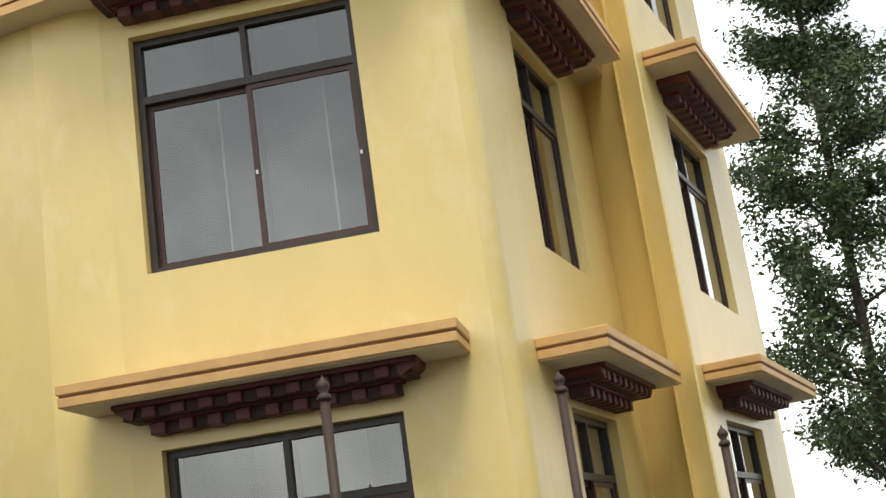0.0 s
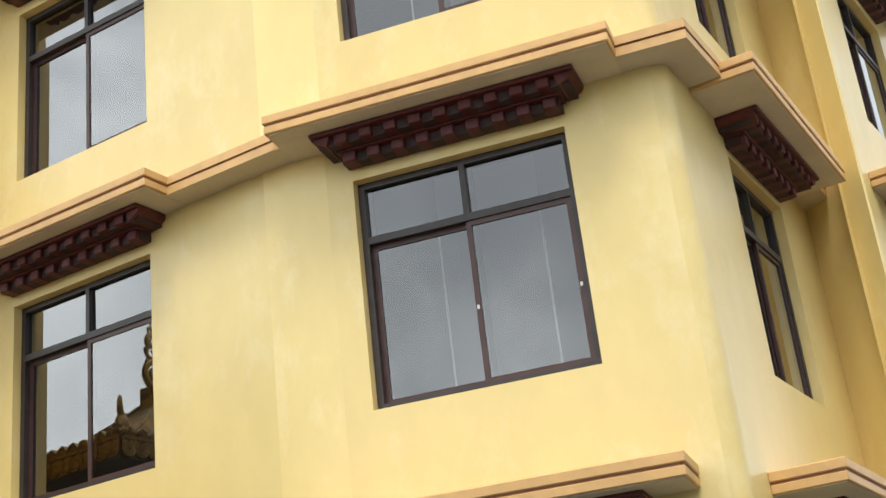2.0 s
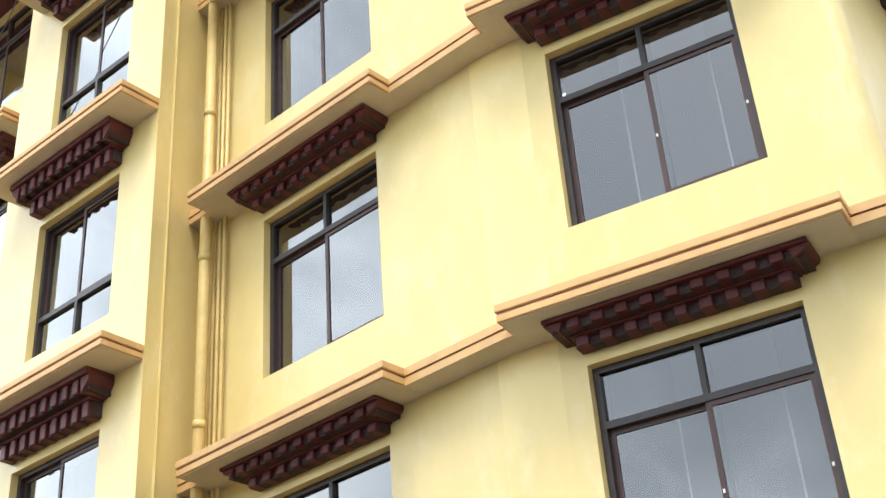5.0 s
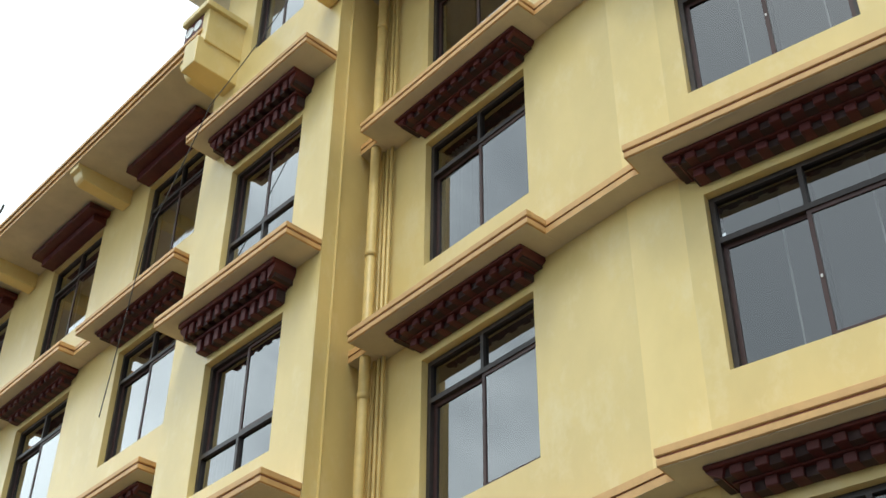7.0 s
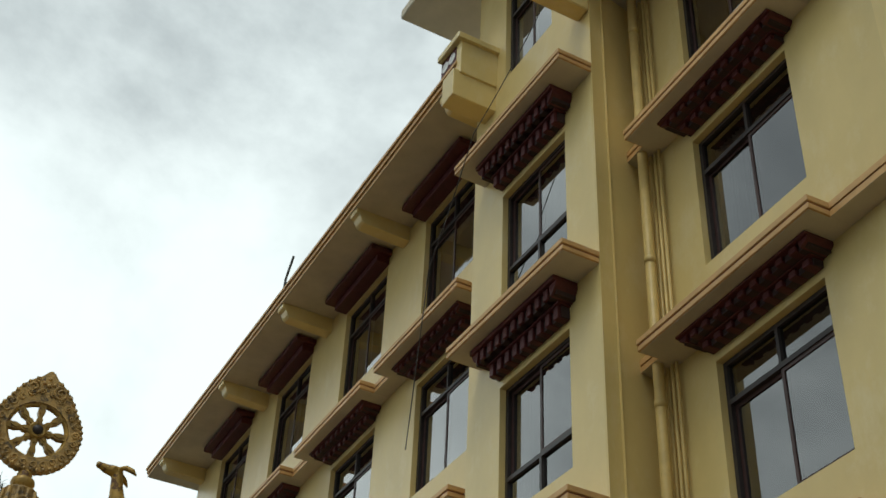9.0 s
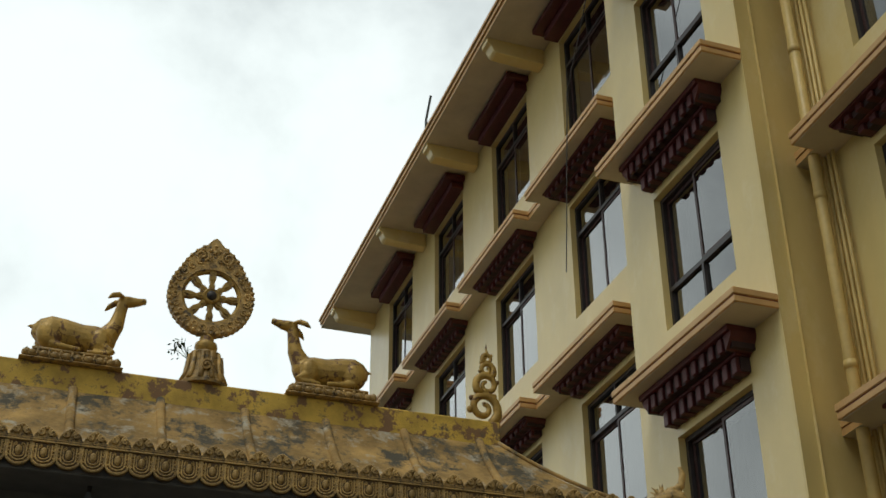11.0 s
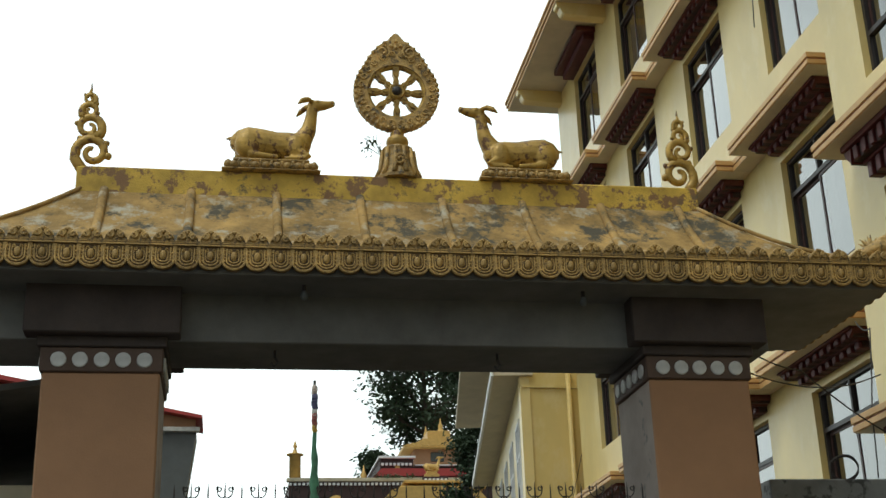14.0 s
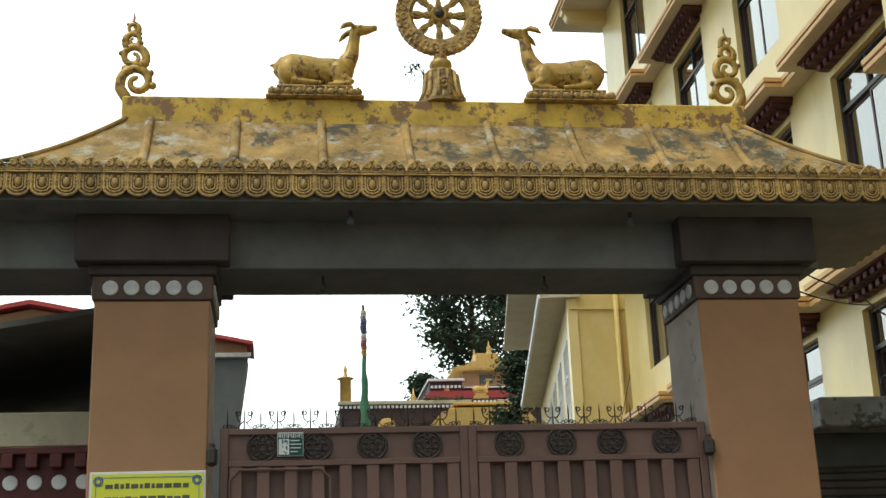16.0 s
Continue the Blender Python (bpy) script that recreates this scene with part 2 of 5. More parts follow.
def lathe(bm, profile, seg=20, mat=0, cx=0.0, cy=0.0):
    rings = [[bm.verts.new((cx + r * math.cos(k * math.tau / seg), cy + r * math.sin(k * math.tau / seg), z)) for k in range(seg)] for r, z in profile]
    for r0, r1 in zip(rings, rings[1:]):
        for k in range(seg):
            bm.faces.new((r0[k], r0[(k + 1) % seg], r1[(k + 1) % seg], r1[k])).material_index = mat
    bm.faces.new(rings[0][::-1]).material_index = mat
    bm.faces.new(rings[-1]).material_index = mat


def face_frame(x0, y0, x1, y1):
    """The frame of a facade seen from outside: x to its right, y into the wall, z up; and its length."""
    u = Vector((x1 - x0, y1 - y0, 0))
    n = u.length
    u /= n
    v = Vector((0, 0, 1)).cross(u)
    m = Matrix(((u.x, v.x, 0, x0), (u.y, v.y, 0, y0), (0, 0, 1, 0), (0, 0, 0, 1)))
    return m, n


def wall_mesh(length, z0, z1, openings, start=0.0, depth=0.22, caps=True):
    """A wall from start to length with openings (s0, s1, za, zb), as front and back sheets with reveals."""
    bm = bmesh.new()
    ss = sorted({start, length, *[o[i] for o in openings for i in (0, 1)]})
    zs = sorted({z0, z1, *[o[i] for o in openings for i in (2, 3)]})
    for y, flip in ((0.0, False), (depth, True)):
        grid = {}
        for a, b in zip(ss, ss[1:]):
            for c, d in zip(zs, zs[1:]):
                mx, mz = (a + b) / 2, (c + d) / 2
                if any(o[0] < mx < o[1] and o[2] < mz < o[3] for o in openings):
                    continue
                vs = []
                for p in ((a, c), (b, c), (b, d), (a, d)):
                    if p not in grid:
                        grid[p] = bm.verts.new((p[0], y, p[1]))
                    vs.append(grid[p])
                bm.faces.new(vs[::-1] if flip else vs)
    o = [(start, z0), (length, z0), (length, z1), (start, z1)] if caps else []
    f = [bm.verts.new((x, 0, z)) for x, z in o]
    k = [bm.verts.new((x, depth, z)) for x, z in o]
    for i in range(len(o)):
        bm.faces.new((f[i], f[(i + 1) % 4], k[(i + 1) % 4], k[i]))
    for s0, s1, za, zb in openings:
        o = [(s0, za), (s1, za), (s1, zb), (s0, zb)]
        f = [bm.verts.new((x, 0, z)) for x, z in o]
        k = [bm.verts.new((x, depth, z)) for x, z in o]
        for i in range(4):
            bm.faces.new((f[i], f[(i + 1) % 4], k[(i + 1) % 4], k[i])[::-1])
    bmesh.ops.remove_doubles(bm, verts=bm.verts[:], dist=0.0005)
    return bm


mesh_cache = {}


def cached(key, build, mats, smooth=False):
    if key not in mesh_cache:
        bm = build()
        me = bpy.data.meshes.new(str(key[0]))
        bm.normal_update()
        bm.to_mesh(me)
        bm.free()
        for mm in mats:
            me.materials.append(mm)
        if smooth:
            me.polygons.foreach_set("use_smooth", [True] * len(me.polygons))
        mesh_cache[key] = me
    return mesh_cache[key]


def window(parent, m, s0, s1, z0, z1, style="slide", curtain=0, depth=0.11):
    """A window in the opening: an outer frame with transom and mullion, two sashes and glass panes."""
    w, h = round(s1 - s0, 3), round(z1 - z0, 3)
    t = 0.055
    zt = h * 0.735 if style != "low" else h * 0.30
    def frame_bm():
        a, b = (zt + 0.03, h - t) if style != "low" else (t, zt - 0.03)
        c, d = (t, zt - 0.03) if style != "low" else (zt + 0.03, h - t)
        bm = wall_mesh(w - 0.003, 0.003, h - 0.003, [(t, w / 2 - 0.022, a, b), (w / 2 + 0.022, w - t, a, b), (t, w - t, c, d)], 0.003, 0.08)
        bmesh.ops.translate(bm, verts=bm.verts[:], vec=(0, depth - 0.02, 0))
        return bm
    win = part("window", cached(("window", w, h, style), frame_bm, [FRAME]), None, parent, "", m @ Matrix.Translation((s0, 0, z0)))
    def sash_bm(x0, x1, za, zb, y):
        k = 0.042
        bm = wall_mesh(x1, za, zb, [(x0 + k, x1 - k, za + k, zb - k)], x0, 0.03)
        bmesh.ops.translate(bm, verts=bm.verts[:], vec=(0, y, 0))
        return bm
    def pane_bm(x0, x1, za, zb, y):
        bm = bmesh.new()
        box(bm, (x0, y, za), (x1, y + 0.005, zb))
        return bm
    def glass_bm(x0, x1, za, zb, y):
        bm = pane_bm(x0, x1, za, zb, y)
        bmesh.ops.delete(bm, geom=[f for f in bm.faces if f.calc_center_median().y > y + 0.001], context="FACES")
        return bm
    za, zb = (t, zt - 0.03) if style != "low" else (zt + 0.03, h - t)
    ta, tb = (zt + 0.03, h - t) if style != "low" else (t, zt - 0.03)
    for i, (x0, x1, y) in enumerate(((t, w / 2 + 0.02, depth + 0.036), (w / 2 - 0.02, w - t, depth - 0.004))):
        part("sash", cached(("sash", w, h, style, i), lambda: sash_bm(x0, x1, za, zb, y), [SASH]), None, win)
        p = part("pane", cached(("pane", w, h, style, i), lambda: glass_bm(x0 + 0.04, x1 - 0.04, za + 0.04, zb - 0.04, y + 0.012), [GLASS]), None, win)
        q = part("pane", cached(("toplight", w, h, style, i), lambda: glass_bm((t, w / 2 + 0.022)[i], (w / 2 - 0.022, w - t)[i], ta, tb, depth + 0.02), [GLASS]), None, win)
        p.visible_shadow = q.visible_shadow = False
    if curtain == 2:
        for i, x in enumerate((w * 0.345, w * 0.815)):
            part("inner_rail", cached(("inner_rail", w, h, i), lambda: pane_bm(x - 0.008, x + 0.008, t, zt - 0.03, depth + 0.075), [RAIL]), None, win, "pale inner screen rail")
        for x, y in ((w * 0.5, depth - 0.012), (w - t - 0.022, depth - 0.012)):
            part("latch", cached(("latch", w, h, round(x, 2)), lambda: pane_bm(x - 0.009, x + 0.009, zt * 0.46, zt * 0.46 + 0.03, y), [RAIL]), None, win, "small pale latch")
    def curtain_bm(x0, x1):
        bm = bmesh.new()
        n = 24
        front, back = [], []
        for i in range(n + 1):
            x = x0 + (x1 - x0) * i / n
            y = 0.32 + 0.025 * math.sin(i * 1.9) if curtain != 2 else 0.225
            front.append((bm.verts.new((x, y, 0.05)), bm.verts.new((x, y, h - 0.05))))
        for a, b in zip(front, front[1:]):
            bm.faces.new((a[0], b[0], b[1], a[1]))
        bmesh.ops.solidify(bm, geom=bm.faces[:], thickness=0.006)
        return bm
    for i, (x0, x1) in enumerate({0: (), 1: ((0.02, w * 0.32),), 2: ((w * 0.345, w * 0.5), (w * 0.53, w * 0.815)), 3: ((0.03, w - 0.03),)}[curtain]):
        part("curtain" if curtain != 2 else "inner_screen", cached(("curtain", w, h, curtain, i), lambda: curtain_bm(x0, x1), [CURTAIN if curtain != 2 else SCREEN], curtain != 2), None, win, "pale hanging curtain" if curtain != 2 else "grey inner screen")
    return win


def fascia_bm(length, proj, thick=0.17):
    bm = bmesh.new()
    box(bm, (0, -proj, -thick * 0.45), (length, 0, 0), 0, 0.008)
    box(bm, (0.018, -proj + 0.018, -thick * 0.55), (length - 0.018, 0, -thick * 0.45), 1)
    box(bm, (0.008, -proj + 0.008, -thick * 0.96), (length - 0.008, 0, -thick * 0.55), 0, 0.008)
    box(bm, (0.03, -proj + 0.03, -thick), (length - 0.03, 0, -thick * 0.96), 2)
    return bm


def hood(parent, m, s0, s1, top, w0, w1, proj=0.52, dentils=9, thick=0.17, low=0.385):
    """A hood over a window: a moulded slab, and a maroon bracket with two rows of dentils."""
    L = round(s1 - s0, 3)
    hd = part("window_hood", cached(("window_hood", L, proj, thick), lambda: fascia_bm(L, proj, thick), [TRIM, LINE, SOFFIT]), None, parent, "orange moulded window hood", m @ Matrix.Translation((s0, 0, top)))
    a, b = round(w0 - s0, 3), round(w1 - s0, 3)
    za = -thick
    hh = low - thick
    d1, d2 = proj * 0.66, proj * 0.31
    def bracket_bm():
        bm = bmesh.new()
        e = 0.20
        box(bm, (a - e, -d1, za - hh * 0.16), (b + e, 0, za), 0, 0.006)
        # boards behind the dentils in dark maroon: gap shade put into the colour
        box(bm, (a - e + 0.05, -d1 * 0.78, za - hh * 0.52), (b + e - 0.05, 0, za - hh * 0.16), 1)
        box(bm, (a - 0.05, -d2 - 0.02, za - hh * 0.60), (b + 0.05, 0, za - hh * 0.50), 0, 0.006)
        box(bm, (a - 0.02, -d2 * 0.72, za - hh * 0.97), (b + 0.02, 0, za - hh * 0.60), 1)
        for sx, x in ((1, a - e), (-1, b + e)):
            poly = [(x, za - hh * 0.16), (x + sx * 0.02, za - hh * 0.3), (x + sx * 0.07, za - hh * 0.42), (x + sx * 0.13, za - hh * 0.56), (x + sx * 0.16, za - hh * 0.16)]
            prism(bm, poly, -d1 + 0.04, 0)
        return bm
    br = part("bracket", cached(("bracket", L, a, b, proj, thick, low), bracket_bm, [MAROON, CAPITAL]), None, hd, "maroon painted bracket")
    dw = (b - a) / (dentils * 2 - 1) * 1.02
    def dentil_bm(dep, hgt):
        bm = bmesh.new()
        box(bm, (-dw / 2, -dep, -hgt), (dw / 2, 0, 0), 0, 0.007)
        return bm
    ma = cached(("dentil", round(dw, 3), "u", proj, low), lambda: dentil_bm(d1 - 0.04, hh * 0.36), [MAROON])
    mb = cached(("dentil", round(dw, 3), "l", proj, low), lambda: dentil_bm(d2, hh * 0.40), [MAROON])
    for i in range(dentils):
        x = a + dw / 2 + (b - a - dw) * i / (dentils - 1)
        part("dentil", ma, None, hd, "", Matrix.Translation((x, 0, za - hh * 0.16)))
        part("dentil", mb, None, hd, "", Matrix.Translation((x, 0, za - hh * 0.60)))
    return hd


def sweep_bm(path, profile, mats=None):
    """Sweeps a profile of (outward, z) along a ground line whose outside lies on its right hand as walked... mitred at the bends."""
    bm = bmesh.new()
    pts = [Vector((p[0], p[1])) for p in path]
    rings = []
    for i, p in enumerate(pts):
        ds = []
        if i > 0:
            ds.append((p - pts[i - 1]).normalized())
        if i < len(pts) - 1:
            ds.append((pts[i + 1] - p).normalized())
        ns = [Vector((d.y, -d.x)) for d in ds]
        n = sum(ns, Vector((0, 0))).normalized()
        k = 1 / max(0.3, n.dot(ns[0]))
        rings.append([bm.verts.new((p.x + n.x * k * d, p.y + n.y * k * d, z)) for d, z in profile])
    q = len(profile)
    for r0, r1 in zip(rings, rings[1:]):
        for j in range(q):
            f = bm.faces.new((r0[j], r1[j], r1[(j + 1) % q], r0[(j + 1) % q]))
            f.material_index = mats[j] if mats else 0
    bm.faces.new(rings[0])
    bm.faces.new(rings[-1][::-1])
    bmesh.ops.recalc_face_normals(bm, faces=bm.faces[:])
    return bm

# ---- ground ----
bm = bmesh.new()
N = 40
grid = [[bm.verts.new((-900 + 1800 * i / N, -900 + 1800 * j / N, 0)) for j in range(N + 1)] for i in range(N + 1)]
for i in range(N):
    for j in range(N):
        bm.faces.new((grid[i][j], grid[i + 1][j], grid[i + 1][j + 1], grid[i][j + 1]))
tagged(part("ground", bm, ASPHALT), "dark grey asphalt yard and road", "ground", kind="structure")

# ---- the yellow building ----
HEADS = (2.85, 6.05, 9.25, 12.45, 15.65)
HEADS_LONG = (2.30, 5.65, 8.98, 12.33, 15.65)
SILL = 1.9
building = thing("apartment_building", "yellow painted five-storey building with maroon dentilled window hoods", "building")
mE, lE = face_frame(7.95, 9.95, 7.80, 5.55)
mA, lA = face_frame(7.80, 5.55, 8.39, 2.48)
mB, lB = face_frame(8.39, 2.48, 12.20, 2.48)
mC, lC = face_frame(12.20, 2.48, 11.75, 1.82)
mD, lD = face_frame(11.75, 1.82, 15.90, 1.57)
mF, lF = face_frame(7.103, 9.801, 7.95, 9.95)
mG, lG = face_frame(7.10, 12.90, 7.10, 9.80)
mJ, lJ = face_frame(7.58, 12.89, 7.13, 12.89)
mH, lH = face_frame(7.75, 27.20, 7.58, 12.90)
mK, lK = face_frame(17.0, 27.20, 7.75, 27.20)
mL, lL = face_frame(15.90, 1.57, 15.90, 14.0)


def facade(m, length, z1, columns, heads, dent, curtains=(0,), styles="slide", bare_top=False, hood_rise=0.48, proj=0.55, low=0.385, w_low=SILL, trim=(0.0, 0.0), extra=()):
    ops = [(s0, s1, h - w_low, h) for s0, s1, *_ in columns for h in heads] + list(extra)
    part("wall", wall_mesh(length - trim[1], 0.0, z1, ops, start=trim[0], caps=False), WALL, building, "", m)
    # unlit rooms drawn as one dark sheet behind the windows
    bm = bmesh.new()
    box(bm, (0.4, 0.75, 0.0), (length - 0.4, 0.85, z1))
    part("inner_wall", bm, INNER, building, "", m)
    k = 0
    for s0, s1, h0, h1 in columns:
        for i, h in enumerate(heads):
            window(building, m, s0, s1, h - w_low, h, styles, curtains[k % len(curtains)])
            k += 1
            if not (bare_top and i == len(heads) - 1):
                hood(building, m, h0, h1, h + hood_rise, s0, s1, proj=proj, dentils=dent, low=low)


R_AB, R_EA = 0.12, 0.30
facade(mE, lE, 15.8, [(1.05, 2.80, 0.38, 3.29)], HEADS, 9, (1, 0, 0, 1), bare_top=True, trim=(0.0, R_EA))
facade(mA, lA, 15.8, [(0.53, 2.297, 0.02, 2.83)], HEADS, 9, (2, 2, 2), bare_top=True, trim=(R_EA, R_AB))
facade(mB, lB, 15.8, [(1.29, 2.76, 0.52, 3.29)], HEADS, 8, (3, 3), bare_top=True, hood_rise=0.44, trim=(R_AB, 0.0))
facade(mD, lD, 15.8, [(0.99, 2.84, 0.35, 3.66)], HEADS, 9, (0, 1), bare_top=True)
facade(mG, lG, 18.9, [(0.83, 2.43, 0.30, 3.10)], (3.9, 7.1, 10.3, 13.5), 9, (1, 3), "low", hood_rise=0.71, proj=0.53, low=0.61, w_low=1.85, extra=[(0.85, 2.16, 15.86, 17.8)])
facade(mH, lH, 15.95, [(1.6, 3.4, 1.1, 3.9), (4.95, 6.75, 4.45, 7.25), (8.4, 10.17, 7.9, 10.67), (11.67, 13.45, 11.17, 13.95)], HEADS_LONG, 9, (1, 0, 3, 0, 1), bare_top=True, w_low=1.96)
for m, n, z in ((mC, lC, 15.8), (mF, lF, 18.9), (mJ, lJ, 18.9), (mK, lK, 15.95), (mL, lL, 15.8)):
    part("wall", wall_mesh(n, 0.0, z, [], depth=0.03), WALL, building, "", m)

# unseen flat roof, back walls and upper stair room close the building against sky light
bm = bmesh.new()
plan = [(8.10, 9.80), (7.98, 5.60), (8.55, 2.66), (12.25, 2.66), (12.0, 2.0), (15.78, 1.80), (15.78, 14.1), (16.9, 14.1), (16.9, 27.0), (7.90, 27.0), (7.74, 12.80), (7.30, 12.75), (7.30, 9.98)]
low, high = [bm.verts.new((x, y, 15.805)) for x, y in plan], [bm.verts.new((x, y, 15.90)) for x, y in plan]
bm.faces.new(low)
bm.faces.new(high)
for k in range(len(plan)):
    bm.faces.new((low[k - 1], low[k], high[k], high[k - 1]))
bmesh.ops.recalc_face_normals(bm, faces=bm.faces[:])
part("flat_roof", bm, CONCRETE, building, "grey concrete flat roof")
for lo, hi in (((15.95, 13.95, 0.0), (17.0, 14.05, 15.8)), ((17.0, 13.95, 0.0), (17.1, 27.2, 15.8)), ((8.0, 9.95, 15.92), (10.0, 10.05, 18.74)), ((10.0, 9.95, 15.92), (10.1, 12.9, 18.74)), ((7.62, 12.8, 15.92), (9.99, 12.9, 18.74))):
    bm = bmesh.new()
    box(bm, lo, hi)
    part("wall", bm, WALL, building)


def round_corner(p0, pc, p1, r, z1):
    """The rounded plaster where two faces meet."""
    a, c, b = Vector(p0), Vector(pc), Vector(p1)
    s, e = c + (a - c).normalized() * r, c + (b - c).normalized() * r
    bm = bmesh.new()
    cols = []
    for i in range(13):
        t = i / 12
        p = s * (1 - t) ** 2 + c * 2 * t * (1 - t) + e * t * t
        cols.append((bm.verts.new((p.x, p.y, 0)), bm.verts.new((p.x, p.y, z1))))
    for q, w in zip(cols, cols[1:]):
        bm.faces.new((q[0], w[0], w[1], q[1]))
    return part("wall", bm, WALL, building, smooth=True)


round_corner((7.80, 5.55), (8.39, 2.48), (12.20, 2.48), R_AB, 15.8)
round_corner((7.95, 9.95), (7.80, 5.55), (8.39, 2.48), R_EA, 15.8)

BAND = [(-0.05, -0.002), (0.28, -0.002), (0.28, -0.075), (0.262, -0.075), (0.262, -0.092), (0.272, -0.092), (0.272, -0.165), (-0.05, -0.165)]
for path, heads in ((((7.95, 9.95), (7.80, 5.55), (8.39, 2.48), (12.20, 2.48)), HEADS), (((7.75, 27.2), (7.58, 12.90)), HEADS_LONG)):
    for h in heads[1:-1]:
        top = h + 0.478
        part("band", sweep_bm(path, [(d, z + top) for d, z in BAND], [0, 0, 0, 1, 0, 0, 2, 0]), [TRIM, LINE, SOFFIT], building, "orange moulded band course")

# eaves
EAVE = [(-0.25, 15.80), (1.00, 15.80), (1.00, 15.90), (1.03, 15.90), (1.03, 16.0), (-0.25, 16.0)]
part("eave", sweep_bm(((7.95, 9.95), (7.80, 5.55), (8.39, 2.48), (12.20, 2.48)), EAVE, [1, 0, 0, 0, 1, 1]), [TRIM, SOFFIT], building)
part("eave", sweep_bm(((11.75, 1.82), (15.9, 1.57)), EAVE, [1, 0, 0, 0, 1, 1]), [TRIM, SOFFIT], building)
EAVE_H = [(-0.2, 15.98), (1.10, 15.98), (1.10, 16.05), (1.08, 16.05), (1.08, 16.07), (1.13, 16.07), (1.13, 16.15), (1.11, 16.15), (1.11, 16.17), (1.16, 16.17), (1.16, 16.23), (-0.2, 16.23)]
part("eave", sweep_bm(((12.0, 26.85), (7.765, 26.85), (7.575, 12.4)), EAVE_H, [1, 0, 0, 2, 0, 0, 0, 2, 0, 0, 1, 1]), [TRIM, SOFFIT, LINE], building)


def corbel(y, x, big=1.0):
    bm = bmesh.new()
    prism(bm, [(x, 16.0), (x - 1.07, 16.0), (x - 1.07, 15.88), (x - 1.0, 15.85), (x - 0.95, 15.74), (x - 0.90, 15.70), (x, 15.66)], y - 0.13, y + 0.13)
    bmesh.ops.bevel(bm, geom=bm.edges[:], offset=0.012, segments=1, affect="EDGES")
    part("corbel", bm, WALL, building)


for y in (12.95, 16.3, 19.65, 22.95, 26.9):
    corbel(y, 7.58 + 0.012 * (y - 12.9))
for s0, s1 in ((1.6, 3.4), (4.95, 6.75), (8.4, 10.17), (11.67, 13.45)):
    bm = bmesh.new()
    box(bm, (s0 - 0.15, -0.42, 15.83), (s1 + 0.15, 0, 15.949), 0, 0.01)
    box(bm, (s0 - 0.05, -0.25, 15.68), (s1 + 0.05, 0, 15.83), 0, 0.01)
    part("bracket", bm, MAROON, building, "maroon painted bracket", mH)

# upper storey of the stair bay with its roof
window(building, mG, 0.85, 2.16, 15.86, 17.8, "slide", 1)
bm = bmesh.new()
box(bm, (6.2, 8.9, 18.75), (10.5, 14.2, 18.97), 0, 0.02)
part("roof", bm, SOFFIT, building)
bm = bmesh.new()
box(bm, (6.25, 9.80, 15.25), (7.10, 10.08, 15.75), 0, 0.02)
part("corbel", bm, WALL, building)

# down pipes in the corner
for x, y, r in ((7.74, 9.67, 0.065), (7.87, 9.66, 0.022), (7.87, 9.58, 0.022), (7.87, 9.50, 0.022)):
    bm = bmesh.new()
    tube(bm, [(x, y, 0.1), (x, y, 15.7)], r, 12)
    if r > 0.05:
        for z in range(1, 16, 2):
            tube(bm, [(x, y, z), (x, y, z + 0.09)], r + 0.008, 12)
    part("down_pipe", bm, PIPE, building, "yellow painted down pipe", smooth=True)

# ---- the gateway ----
GX, GY = 1.545, 11.05
gateway = thing("gateway", "brown plastered gateway with a weathered golden hipped roof", "gateway")
for x0, x1, inner in ((-1.50, -0.55, 1), (3.67, 4.60, 0)):
    bm = bmesh.new()
    box(bm, (x0, 10.57, 0), (x1, 11.53, 4.47), 0, 0.015)
    for f in bm.faces:
        f.normal_update()
        if abs(f.normal.x) > 0.9:
            f.material_index = 1
    part("pillar", bm, [PILLAR, PLASTER], gateway)
    bm = bmesh.new()
    box(bm, (x0 - 0.02, 10.55, 4.47), (x1 + 0.02, 11.55, 4.68), 0, 0.01)
    cap = part("capital", bm, CAPBAND, gateway, "dark maroon stepped capital")
    for k, a, b in ((0.05, 4.68, 4.77), (0.155, 4.77, 5.19)):
        bm = bmesh.new()
        box(bm, (x0 - k, 10.57 - k, a), (x1 + k, 11.53 + k, b), 0, 0.01)
        part("capital_step", bm, HAUNCH, gateway)
    def disc():
        bm = bmesh.new()
        lathe(bm, [(0.064, 0), (0.064, 0.012), (0.055, 0.018)], 24)
        return bm
    dm = cached(("disc",), disc, [DISC])
    for i in range(5):
        part("disc", dm, None, cap, "white painted disc", Matrix.Translation((x0 + 0.13 + i * 0.1725 * (x1 - x0) / 0.95, 10.55, 4.57)) @ pose(0, 0, 0, 90))
        for sx, ang in ((x0 - 0.02, -90), (x1 + 0.02, 90)):
            part("disc", dm, None, cap, "white painted disc", Matrix.Translation((sx, 10.70 + i * 0.175, 4.57)) @ pose(0, 0, 0, 0, ang))
bm = bmesh.new()
box(bm, (-2.5, 10.62, 4.76), (4.85, 11.48, 5.2), 0, 0.01)
part("beam", bm, SHADEPAINT, gateway, "dark painted beam")
bm = bmesh.new()
box(bm, (-2.72, 10.08, 5.18), (5.82, 12.02, 5.30), 0, 0.01)
part("soffit", bm, SHADEPAINT, gateway, "dark painted eave soffit")


